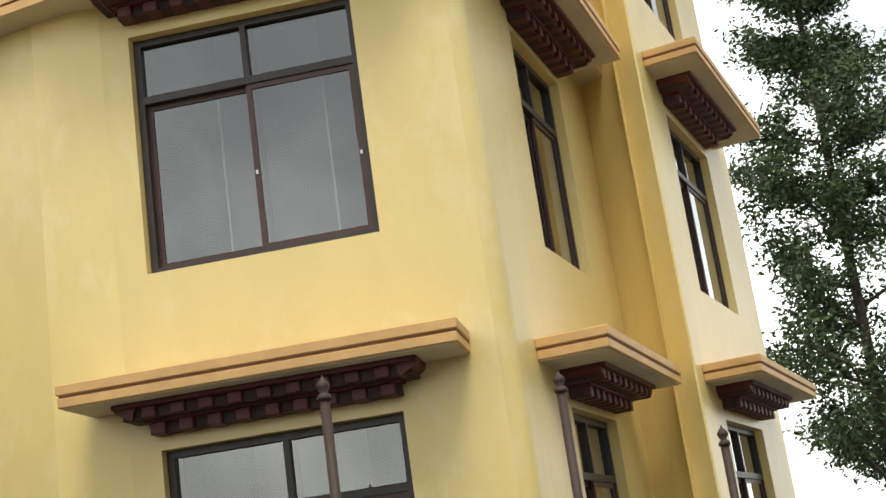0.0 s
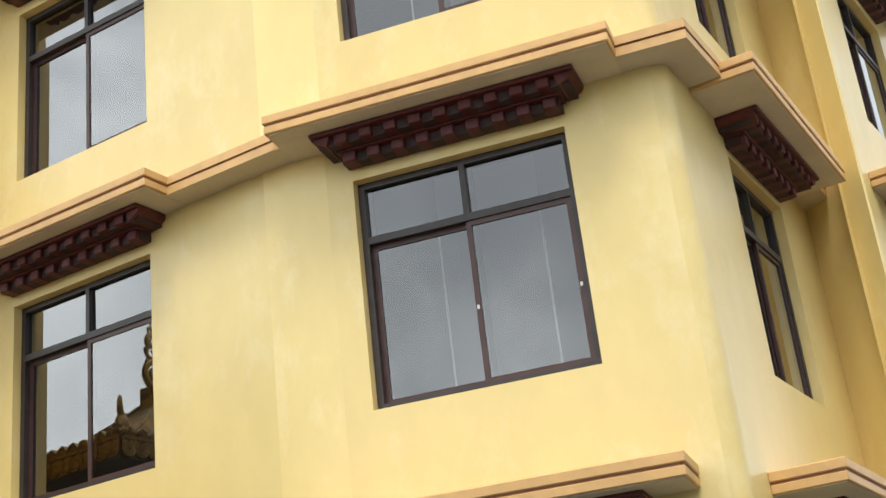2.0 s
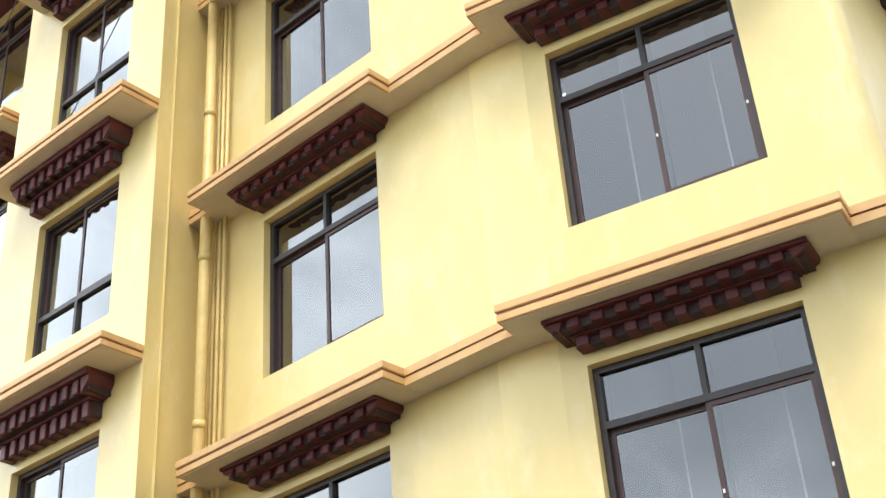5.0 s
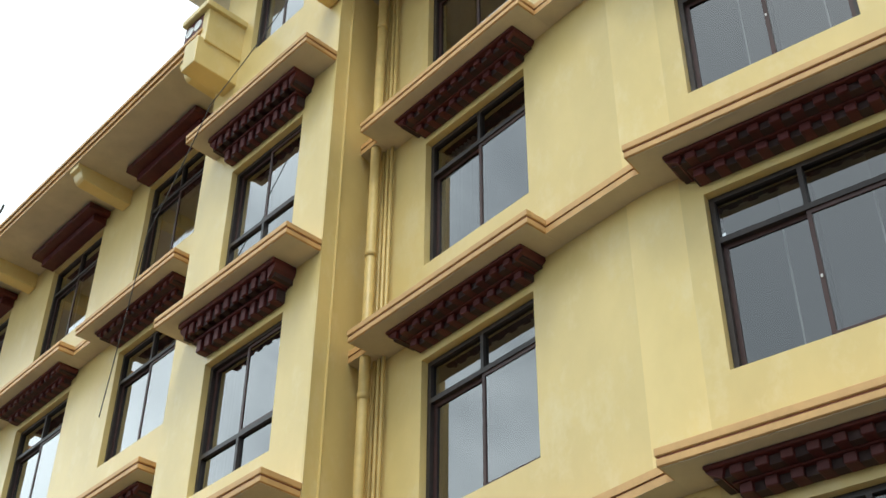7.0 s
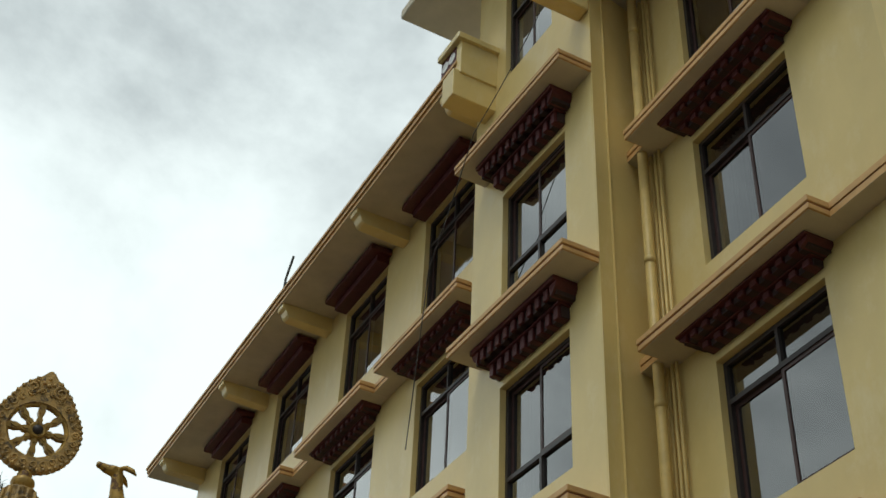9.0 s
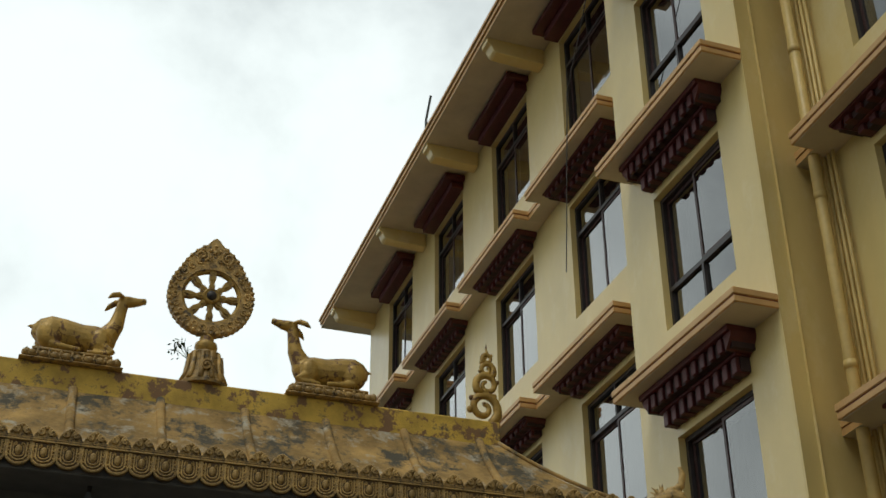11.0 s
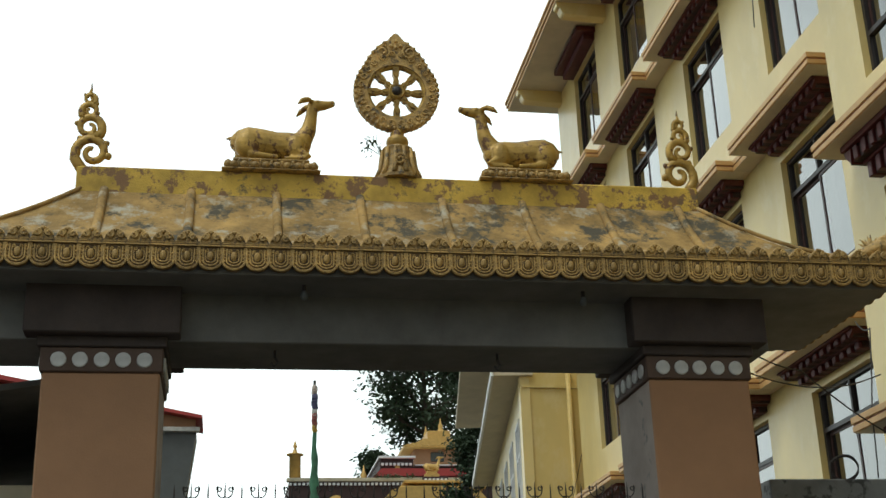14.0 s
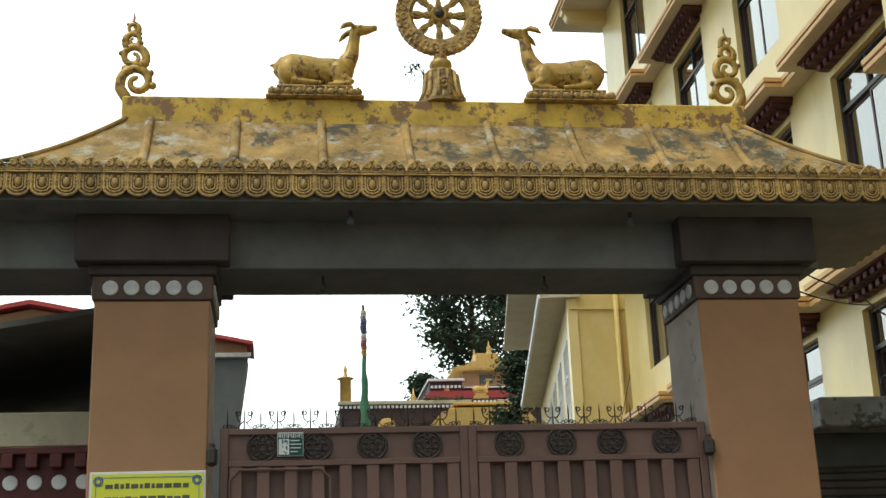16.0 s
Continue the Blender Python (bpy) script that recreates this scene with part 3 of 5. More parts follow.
def roof_bm():
    bm = bmesh.new()
    rings = []
    n = 14
    for i in range(n + 1):
        t = i / n
        hw, hd = 2.88 + 1.40 * t, 0.14 + 0.87 * t
        z = 6.24 - 0.80 * (1 - (1 - t) ** 1.55)
        ring = []
        for k in range(41):
            ring.append((GX - hw + 2 * hw * k / 40, GY - hd))
        for k in range(1, 11):
            ring.append((GX + hw, GY - hd + 2 * hd * k / 10))
        for k in range(1, 41):
            ring.append((GX + hw - 2 * hw * k / 40, GY + hd))
        for k in range(1, 10):
            ring.append((GX - hw, GY + hd - 2 * hd * k / 10))
        rings.append([bm.verts.new((x, y, z + 0.012 * noise.noise((x * 2.3, y * 2.3, 1.0)))) for x, y in ring])
    q = len(rings[0])
    for a, b in zip(rings, rings[1:]):
        for k in range(q):
            bm.faces.new((a[k], b[k], b[(k + 1) % q], a[(k + 1) % q]))
    bm.faces.new(rings[0])
    bm.faces.new(rings[-1][::-1])
    bmesh.ops.recalc_face_normals(bm, faces=bm.faces[:])
    return bm


part("roof", roof_bm(), ROOFGOLD, gateway, "weathered golden sheet roof", smooth=False)
bm = bmesh.new()
box(bm, (GX - 2.93, GY - 0.15, 6.16), (GX + 2.905, GY + 0.15, 6.475), 0, 0.015)
part("ridge", bm, RIDGE, gateway, "flaking yellow painted ridge")
for side in (-1, 1):
    for i in range(8):
        x = GX + (i - 3.5) * 0.765
        bm = bmesh.new()
        pts = []
        for k in range(9):
            t = k / 8 * 0.97
            pts.append((x, GY + side * (0.14 + 0.87 * t), 6.25 - 0.80 * (1 - (1 - t) ** 1.55)))
        tube(bm, pts, 0.042, 8)
        part("seam", bm, ROOFGOLD, gateway, smooth=True)
# hip rolls
for sx in (-1, 1):
    for sy in (-1, 1):
        bm = bmesh.new()
        pts = [(GX + sx * (2.88 + 1.40 * t), GY + sy * (0.14 + 0.87 * t), 6.26 - 0.80 * (1 - (1 - t) ** 1.55)) for t in [k / 10 for k in range(11)]]
        tube(bm, pts, 0.020, 8)
        part("hip", bm, ROOFGOLD, gateway, smooth=True)


def spiral(cx, cz, r0, r1, a0, turns, n=16):
    return [(cx + (r0 + (r1 - r0) * i / n) * math.cos(a0 + turns * math.tau * i / n), cz + (r0 + (r1 - r0) * i / n) * math.sin(a0 + turns * math.tau * i / n)) for i in range(n + 1)]


U = 0.19


def scroll_bm():
    bm = bmesh.new()
    def edge(k):
        pts = []
        for i in range(25):
            a = math.pi - math.pi * i / 24
            r = U * k * (0.42 + 0.035 * math.cos(4 * (a - math.pi / 2)) + 0.012 * max(0.0, 1 - abs(a - math.pi / 2) / 0.25))
            pts.append((r * math.cos(a), 0.02 + 0.92 * r * math.sin(a)))
        return pts
    prism(bm, [(-U * 0.47, 0)] + edge(1.0) + [(U * 0.47, 0)], -0.03, 0.03)
    for s in (-1, 1):
        sp = spiral(s * U * 0.22, 0.044, U * 0.15, U * 0.03, math.pi / 2, s * 1.5, 16)
        tube(bm, [(x, -0.040, z) for x, z in sp], 0.013, 6)
    tube(bm, [(x, -0.032, z) for x, z in edge(0.9)], 0.008, 5)
    bmesh.ops.create_icosphere(bm, subdivisions=1, radius=0.016, matrix=Matrix.Translation((0, -0.034, 0.078)))
    return bm


def panel_bm():
    bm = bmesh.new()
    def outline(w, top, bot):
        return [(-w, top)] + [(w * math.cos(math.pi + math.pi * i / 12), bot + 0.75 * w + 0.75 * w * math.sin(math.pi + math.pi * i / 12)) for i in range(13)] + [(w, top)]
    # back plate in the darker gold, painting crevice shade between the raised motifs
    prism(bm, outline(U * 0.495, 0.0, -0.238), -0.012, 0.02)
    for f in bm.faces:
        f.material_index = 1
    tube(bm, [(x, -0.014, z) for x, z in outline(U * 0.455, -0.04, -0.226)], 0.012, 6)
    tube(bm, [(x, -0.016, z) for x, z in outline(U * 0.31, -0.05, -0.196)], 0.009, 5)
    tube(bm, [(x, -0.018, z) for x, z in outline(U * 0.21, -0.085, -0.172)], 0.007, 5)
    bmesh.ops.create_uvsphere(bm, u_segments=10, v_segments=6, radius=1, matrix=Matrix.Translation((0, -0.014, -0.115)) @ Matrix.Diagonal((U * 0.15, 0.022, 0.042, 1)))
    for s in (-1, 1):
        sp = spiral(s * U * 0.17, -0.07, U * 0.09, U * 0.02, math.pi / 2, s * 1.2, 8)
        tube(bm, [(x, -0.016, z) for x, z in sp], 0.006, 5)
        for z in (-0.07, -0.10, -0.13, -0.16):
            bmesh.ops.create_icosphere(bm, subdivisions=1, radius=0.010, matrix=Matrix.Translation((s * U * 0.385, -0.016, z)))
    box(bm, (-U * 0.5, -0.035, -0.036), (U * 0.5, 0.02, -0.022))
    box(bm, (-U * 0.5, -0.028, -0.014), (U * 0.5, 0.02, 0.0))
    return bm


scroll_me = cached(("scroll_tile",), scroll_bm, [CARVED])
panel_me = cached(("carved_panel",), panel_bm, [CARVED, RECESSGOLD])
nf = 45
for i in range(nf):
    x = GX - 4.27 + (i + 0.5) * 8.54 / nf
    for y, rz in ((GY - 1.02, 0), (GY + 1.02, 180)):
        m = pose(x, y, 5.425, 0, 0, rz)
        part("scroll_tile", scroll_me, None, gateway, "", m)
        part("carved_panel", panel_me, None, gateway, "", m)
for i in range(11):
    y = GY - 1.0 + (i + 0.5) * 2.0 / 11
    for x, rz in ((GX + 4.29, 90), (GX - 4.29, -90)):
        m = pose(x, y, 5.425, 0, 0, rz)
        part("scroll_tile", scroll_me, None, gateway, "", m)
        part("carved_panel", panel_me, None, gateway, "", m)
# board in the same darker gold, as painted shade in the panel gaps
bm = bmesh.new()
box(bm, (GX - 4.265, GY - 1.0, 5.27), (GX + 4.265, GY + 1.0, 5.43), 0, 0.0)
part("eave_board", bm, RECESSGOLD, gateway)

# fence posts before the building
def post(x, y, z):
    p = thing("fence_post", "slim dark brown metal post with a ball finial", "post", "posts before the facade", matrix=pose(x, y, 0))
    bm = bmesh.new()
    tube(bm, [(0, 0, 0), (0, 0, z - 0.13)], 0.027, 12)
    part("shaft", bm, POSTMAT, p, smooth=True)
    bm = bmesh.new()
    lathe(bm, [(0.034, z - 0.13), (0.04, z - 0.115), (0.03, z - 0.10), (0.018, z - 0.09), (0.034, z - 0.065), (0.036, z - 0.05), (0.022, z - 0.03), (0.008, z - 0.015), (0.004, z)], 16)
    part("finial", bm, POSTMAT, p, smooth=True)


for x, y, z in ((4.40, 3.77, 2.75), (5.88, 2.77, 2.75), (7.19, 1.89, 2.75), (8.26, 1.18, 2.38)):
    post(x, y, z)


# ---- ornaments on the gateway's ridge ----
RZ = 6.472


def plinth_bm(w, d, h):
    bm = bmesh.new()
    box(bm, (-w / 2, -d / 2, 0), (w / 2, d / 2, h * 0.10), 0, 0.004)
    prism(bm, [(-w / 2 + 0.03, h * 0.18), (w / 2 - 0.03, h * 0.18), (w / 2 - 0.12, h * 0.78), (-w / 2 + 0.12, h * 0.78)], -d / 2 + 0.06, d / 2 - 0.06)
    box(bm, (-w / 2 + 0.10, -d / 2 + 0.05, h * 0.78), (w / 2 - 0.10, d / 2 - 0.05, h), 0, 0.008)
    n = 8
    for i in range(n):
        k = (i + 0.5) / n * 2 - 1
        x = k * (w / 2 - 0.06)
        for s in (-1, 1):
            y = s * (d / 2 - 0.035)
            bmesh.ops.create_uvsphere(bm, u_segments=10, v_segments=6, radius=1, matrix=Matrix.Translation((x, y, h * 0.38)) @ Matrix.Diagonal((w / n * 0.38, 0.05, h * 0.28, 1)))
            arc = [(x + w / n * 0.46 * math.cos(math.pi * j / 10), y + s * 0.018, h * 0.70 - h * 0.50 * math.sin(math.pi * j / 10)) for j in range(11)]
            tube(bm, arc, 0.011, 5)
    for i in range(4):
        y = -d / 2 + (i + 0.5) * d / 4
        for s in (-1, 1):
            bmesh.ops.create_uvsphere(bm, u_segments=10, v_segments=6, radius=1, matrix=Matrix.Translation((s * (w / 2 - 0.06), y, h * 0.45)) @ Matrix.Diagonal((0.045, d / 8, h * 0.32, 1)))
    return bm


def deer_bm():
    """A recumbent deer looking up, facing +x, standing on z = 0."""
    bm = bmesh.new()
    tube(bm, [(-0.355, 0, 0.17), (-0.335, 0, 0.19), (-0.29, 0, 0.205), (-0.22, 0, 0.215), (-0.10, 0, 0.205), (0.05, 0, 0.19), (0.18, 0, 0.195), (0.27, 0, 0.20), (0.33, 0, 0.20), (0.365, 0, 0.19)], [0.04, 0.095, 0.14, 0.168, 0.165, 0.152, 0.15, 0.13, 0.095, 0.04], 16)
    tube(bm, [(0.22, 0, 0.21), (0.30, 0, 0.29), (0.35, 0, 0.39), (0.37, 0, 0.50), (0.385, 0, 0.60), (0.40, 0, 0.645)], [0.115, 0.095, 0.075, 0.06, 0.054, 0.045], 14)
    tube(bm, [(0.345, 0, 0.635), (0.38, 0, 0.65), (0.44, 0, 0.652), (0.50, 0, 0.658), (0.555, 0, 0.672), (0.585, 0, 0.682), (0.60, 0, 0.685)], [0.03, 0.055, 0.056, 0.046, 0.034, 0.031, 0.02], 12)
    tube(bm, [(-0.33, 0, 0.255), (-0.38, 0, 0.272), (-0.425, 0, 0.262)], [0.03, 0.02, 0.006], 8)
    for s in (-1, 1):
        tube(bm, [(0.385, s * 0.045, 0.675), (0.335, s * 0.085, 0.672), (0.28, s * 0.12, 0.64), (0.235, s * 0.14, 0.59)], [0.015, 0.030, 0.028, 0.006], 8)
        bmesh.ops.create_uvsphere(bm, u_segments=14, v_segments=10, radius=1, matrix=Matrix.Translation((-0.215, s * 0.105, 0.165)) @ Matrix.Diagonal((0.125, 0.085, 0.145, 1)))
        tube(bm, [(-0.20, s * 0.13, 0.06), (-0.10, s * 0.15, 0.04), (0.00, s * 0.16, 0.03), (0.06, s * 0.16, 0.025)], [0.05, 0.035, 0.026, 0.024], 8)
        bmesh.ops.create_uvsphere(bm, u_segments=12, v_segments=8, radius=1, matrix=Matrix.Translation((0.22, s * 0.105, 0.16)) @ Matrix.Diagonal((0.095, 0.065, 0.125, 1)))
        bmesh.ops.create_uvsphere(bm, u_segments=10, v_segments=6, radius=0.017, matrix=Matrix.Translation((0.43, s * 0.05, 0.672)))
        tube(bm, [(0.24, s * 0.11, 0.12), (0.30, s * 0.13, 0.075), (0.34, s * 0.135, 0.055), (0.30, s * 0.14, 0.03), (0.18, s * 0.14, 0.025), (0.12, s * 0.14, 0.022)], [0.05, 0.04, 0.034, 0.03, 0.026, 0.022], 8)
    return bm


deer_me = cached(("deer_statue",), deer_bm, [GOLD], True)
plinth_me = cached(("lotus_plinth",), lambda: plinth_bm(0.90, 0.44, 0.135), [CARVED], True)
for x, flip in ((0.345, 0), (2.745, 180)):
    d = part("deer_statue", deer_me, None, None, "", pose(x, GY, RZ + 0.128, 0, 0, flip))
    tagged(d, "gold painted statue of a resting deer looking up", "statue", "deer beside the wheel")
    rm = d.modifiers.new("melt", "REMESH")
    rm.mode, rm.voxel_size, rm.use_smooth_shade = "VOXEL", 0.011, True
    p = part("lotus_plinth", plinth_me, None, None, "", pose(x, GY, RZ))
    tagged(p, "carved gold lotus plinth under a deer statue", "plinth", "plinths on the ridge")

wheel = thing("wheel_emblem", "carved gilded eight-spoked wheel emblem with pointed top", "emblem", matrix=pose(1.54, GY, 7.43))


def outer(a):
    d = abs((a - math.pi / 2 + math.pi) % math.tau - math.pi)
    return 0.415 + (0.185 * (1 - d / 0.9) ** 1.25 + 0.045 * max(0.0, 1 - d / 0.13) if d < 0.9 else 0.0)


def border_bm():
    bm = bmesh.new()
    n = 120
    loops = []
    for y, k in ((-0.045, 0.0), (0.045, 0.0)):
        loops.append([bm.verts.new((0.285 * math.cos(i * math.tau / n), y, 0.285 * math.sin(i * math.tau / n))) for i in range(n)])
        ring = []
        for i in range(n):
            a = i * math.tau / n
            r = outer(a) * (1 + 0.012 * math.cos(44 * a + math.pi))
            ring.append(bm.verts.new((r * math.cos(a), y, r * math.sin(a))))
        loops.append(ring)
    fi, fo, bi, bo = loops
    for i in range(n):
        j = (i + 1) % n
        bm.faces.new((fi[i], fo[i], fo[j], fi[j]))
        bm.faces.new((bi[j], bo[j], bo[i], bi[i]))
        bm.faces.new((fo[i], bo[i], bo[j], fo[j]))
        bm.faces.new((fi[j], bi[j], bi[i], fi[i]))
    bmesh.ops.recalc_face_normals(bm, faces=bm.faces[:])
    for i in range(44):
        a = (i + 0.5) * math.tau / 44
        if abs((a - math.pi / 2 + math.pi) % math.tau - math.pi) < 0.2:
            continue
        r = outer(a) - 0.014
        bmesh.ops.create_icosphere(bm, subdivisions=1, radius=0.024, matrix=Matrix.Translation((r * math.cos(a), -0.045, r * math.sin(a))))
    for i in range(24):
        a = i * math.tau / 24 + 0.1
        r = 0.350 + 0.35 * (outer(a) - 0.415)
        for y in (-0.05, ):
            sp = spiral(r * math.cos(a), r * math.sin(a), 0.036, 0.010, a, 1.4, 12)
            tube(bm, [(x, y, z) for x, z in sp], 0.010, 5)
    for x, z, r in ((0, 0.545, 0.018), (-0.045, 0.49, 0.02), (0.045, 0.49, 0.02), (0, 0.47, 0.024)):
        bmesh.ops.create_icosphere(bm, subdivisions=2, radius=r, matrix=Matrix.Translation((x, -0.045, z)))
    for s in (-1, 1):
        sp = spiral(s * 0.13, 0.42, 0.075, 0.02, math.pi / 2, s * 1.5, 16)
        tube(bm, [(x, -0.05, z) for x, z in sp], 0.014, 6)
    return bm


part("border", border_bm(), CARVED, wheel, smooth=False)
bm = bmesh.new()
tube(bm, [(0.285 * math.cos(i * math.tau / 48), 0, 0.285 * math.sin(i * math.tau / 48)) for i in range(49)], 0.032, 8, cap=False)
part("rim", bm, GOLD, wheel, smooth=True)


def spoke_bm():
    bm = bmesh.new()
    prism(bm, [(-0.022, 0.06), (0.022, 0.06), (0.03, 0.12), (0.016, 0.145), (0.034, 0.20), (0.03, 0.27), (-0.03, 0.27), (-0.034, 0.20), (-0.016, 0.145), (-0.03, 0.12)], -0.028, 0.028)
    prism(bm, [(0, 0.075), (0.014, 0.105), (0, 0.135), (-0.014, 0.105)], -0.04, -0.026)
    prism(bm, [(0, 0.155), (0.02, 0.20), (0, 0.25), (-0.02, 0.20)], -0.04, -0.026)
    return bm


spoke_me = cached(("spoke",), spoke_bm, [GOLD])
for i in range(8):
    part("spoke", spoke_me, None, wheel, "", pose(0, 0, 0, 0, i * 45, 0))
bm = bmesh.new()
lathe(bm, [(0.085, -0.04), (0.085, 0.04), (0.07, 0.055), (0.055, 0.05)], 24)
part("hub", bm, GOLD, wheel, "", pose(0, 0, 0, 90), smooth=False)
bm = bmesh.new()
lathe(bm, [(0.05, 0.04), (0.048, 0.06), (0.03, 0.078), (0.005, 0.083)], 20)
part("boss", bm, IRON, wheel, "dark round boss", pose(0, 0, 0, 90), smooth=True)
ped = thing("wheel_pedestal", "carved gold pedestal under the wheel emblem", "pedestal", matrix=pose(1.54, GY, RZ))
bm = bmesh.new()
lathe(bm, [(0.225, 0), (0.225, 0.03), (0.205, 0.05), (0.175, 0.12), (0.155, 0.22), (0.15, 0.31), (0.155, 0.33), (0.15, 0.345)], 12)
for i in range(12):
    a = (i + 0.5) * math.tau / 12
    rb = bmesh.new()
    tube(rb, [(0.21 * math.cos(a), 0.21 * math.sin(a), 0.04), (0.172 * math.cos(a), 0.172 * math.sin(a), 0.14), (0.155 * math.cos(a), 0.155 * math.sin(a), 0.32)], [0.026, 0.022, 0.016], 6)
    part("rib", rb, CARVED, ped, smooth=True)
sp = spiral(0, 0.17, 0.06, 0.015, 0, 1.5, 14)
tube(bm, [(x, -0.185, z) for x, z in sp], 0.012, 6)
part("base", bm, CARVED, ped)
bm = bmesh.new()
lathe(bm, [(0.06, 0.345), (0.09, 0.37), (0.11, 0.42), (0.10, 0.46), (0.06, 0.49), (0.07, 0.51), (0.05, 0.55)], 20)
part("bulb", bm, GOLD, ped, smooth=True)


def finial_bm():
    """A flame-like scroll, flat in x and z, curling towards +x."""
    bm = bmesh.new()
    def strip(pts, r0, r1):
        n = len(pts)
        tube(bm, [(x, 0, z) for x, z in pts], [1.2 * (r0 + (r1 - r0) * i / (n - 1)) for i in range(n)], 8)
    strip([(0.0, -0.02), (-0.05, 0.05), (-0.09, 0.11)] + spiral(0.075, 0.175, 0.165, 0.035, math.radians(190), -1.3, 28), 0.046, 0.020)
    strip([(0.09, 0.33), (0.15, 0.37)] + spiral(0.03, 0.43, 0.13, 0.03, math.radians(-15), 1.3, 24), 0.040, 0.015)
    strip([(-0.02, 0.52)] + spiral(0.03, 0.60, 0.09, 0.02, math.radians(205), -1.3, 20), 0.032, 0.012)
    strip([(0.06, 0.66)] + spiral(0.02, 0.725, 0.062, 0.014, math.radians(-20), 1.3, 18), 0.024, 0.009)
    strip([(0.045, 0.77), (0.02, 0.80), (0.03, 0.84), (0.026, 0.90)], 0.022, 0.003)
    for x, z, r in ((-0.10, 0.20, 0.035), (-0.05, 0.31, 0.035), (0.06, 0.35, 0.04), (0.21, 0.27, 0.032), (0.23, 0.14, 0.04), (0.16, 0.47, 0.032), (0.07, 0.55, 0.032), (-0.09, 0.47, 0.028), (-0.05, 0.63, 0.024), (0.09, 0.68, 0.024), (0.11, 0.58, 0.02), (-0.03, 0.77, 0.018), (0.075, 0.75, 0.018)):
        bmesh.ops.create_icosphere(bm, subdivisions=2, radius=r, matrix=Matrix.Translation((x, 0, z)))
    bmesh.ops.scale(bm, vec=(0.92, 0.75, 0.98), verts=bm.verts[:])
    return bm


fin_me = cached(("ridge_finial",), finial_bm, [GOLD], True)
for x, rz in ((-1.345, 0), (4.40, 180)):
    fo = part("ridge_finial", fin_me, None, None, "", pose(x, GY, RZ + 0.03, 0, 0, rz))
    tagged(fo, "gold painted scrolled flame finial at a ridge end", "finial", "finials on the ridge")


def dragon_bm():
    bm = bmesh.new()
    tube(bm, [(-0.28, 0, 0.02), (-0.12, 0, 0.05), (0.02, 0, 0.10), (0.12, 0, 0.13), (0.2, 0, 0.10), (0.25, 0, 0.05)], [0.03, 0.055, 0.07, 0.075, 0.055, 0.02], 10)
    tube(bm, [(0.10, 0, 0.05), (0.18, 0, 0.02), (0.23, 0, -0.02)], [0.05, 0.035, 0.015], 8)
    tube(bm, [(0.12, 0, 0.17), (0.2, 0, 0.22), (0.22, 0, 0.32), (0.20, 0, 0.40)], [0.045, 0.04, 0.035, 0.02], 8)
    for i in range(9):
        a = 0.6 + i * 0.28
        tube(bm, [(0.02, 0.02 * (i % 3 - 1), 0.12), (0.02 + 0.14 * math.cos(a), 0.05 * (i % 3 - 1), 0.12 + 0.14 * math.sin(a))], [0.025, 0.006], 6)
    return bm


dr_me = cached(("corner_ornament",), dragon_bm, [CARVED], True)
for sx in (-1, 1):
    for sy in (-1, 1):
        o = part("corner_ornament", dr_me, None, None, "", pose(GX + sx * 4.16, GY + sy * 0.93, 5.46, 0, 0, (0 if sx > 0 else 180) + sx * sy * 38))
        om = o.modifiers.new("melt", "REMESH")
        om.mode, om.voxel_size, om.use_smooth_shade = "VOXEL", 0.011, True
        tagged(o, "carved beast head ornament on the roof corner", "ornament", "roof corner ornaments")

# small lamps and hooks under the beam
for x in (0.62, 3.05):
    lp = thing("bulb_lamp", "small bare bulb hanging under the gateway eave", "lamp", "bulbs under the gateway", matrix=pose(x, 10.32, 5.18))
    bm = bmesh.new()
    tube(bm, [(0, 0, 0), (0, 0, -0.05)], 0.018, 10)
    part("socket", bm, IRON, lp)
    bm = bmesh.new()
    lathe(bm, [(0.012, -0.13), (0.03, -0.115), (0.034, -0.09), (0.02, -0.06), (0.014, -0.05)], 14)
    part("bulb", bm, GREYWALL, lp, smooth=True)
for x in (0.40, 2.37):
    hk = bmesh.new()
    tube(hk, [(0, 0, 0), (0, 0, -0.07), (0.03, 0, -0.11), (0, 0, -0.15), (-0.03, 0, -0.12)], 0.012, 6)
    o = part("iron_hook", hk, IRON, None, "", pose(x, 10.85, 4.765), smooth=True)
    tagged(o, "small dark iron hook under the beam", "hook", "hooks under the beam")

# ---- the metal gate ----
LY = 10.66


def rosette_bm():
    bm = bmesh.new()
    for r, tr in ((0.118, 0.010), (0.03, 0.008)):
        tube(bm, [(r * math.cos(i * math.tau / 32), 0, r * math.sin(i * math.tau / 32)) for i in range(33)], tr, 6, cap=False)
    for k in range(8):
        a = k * math.tau / 8
        rr = 0.072 if k % 2 == 0 else 0.066
        c = (rr * math.cos(a), rr * math.sin(a))
        tube(bm, [(c[0] + 0.024 * math.cos(i * math.tau / 14), 0, c[1] + 0.024 * math.sin(i * math.tau / 14)) for i in range(15)], 0.0065, 6, cap=False)
        tube(bm, [(0.03 * math.cos(a), 0, 0.03 * math.sin(a)), (0.05 * math.cos(a), 0, 0.05 * math.sin(a))], 0.006, 6)
        b = a + math.tau / 16
        tube(bm, [(0.05 * math.cos(b), 0, 0.05 * math.sin(b)), (0.112 * math.cos(b), 0, 0.112 * math.sin(b))], 0.005, 6)
    return bm


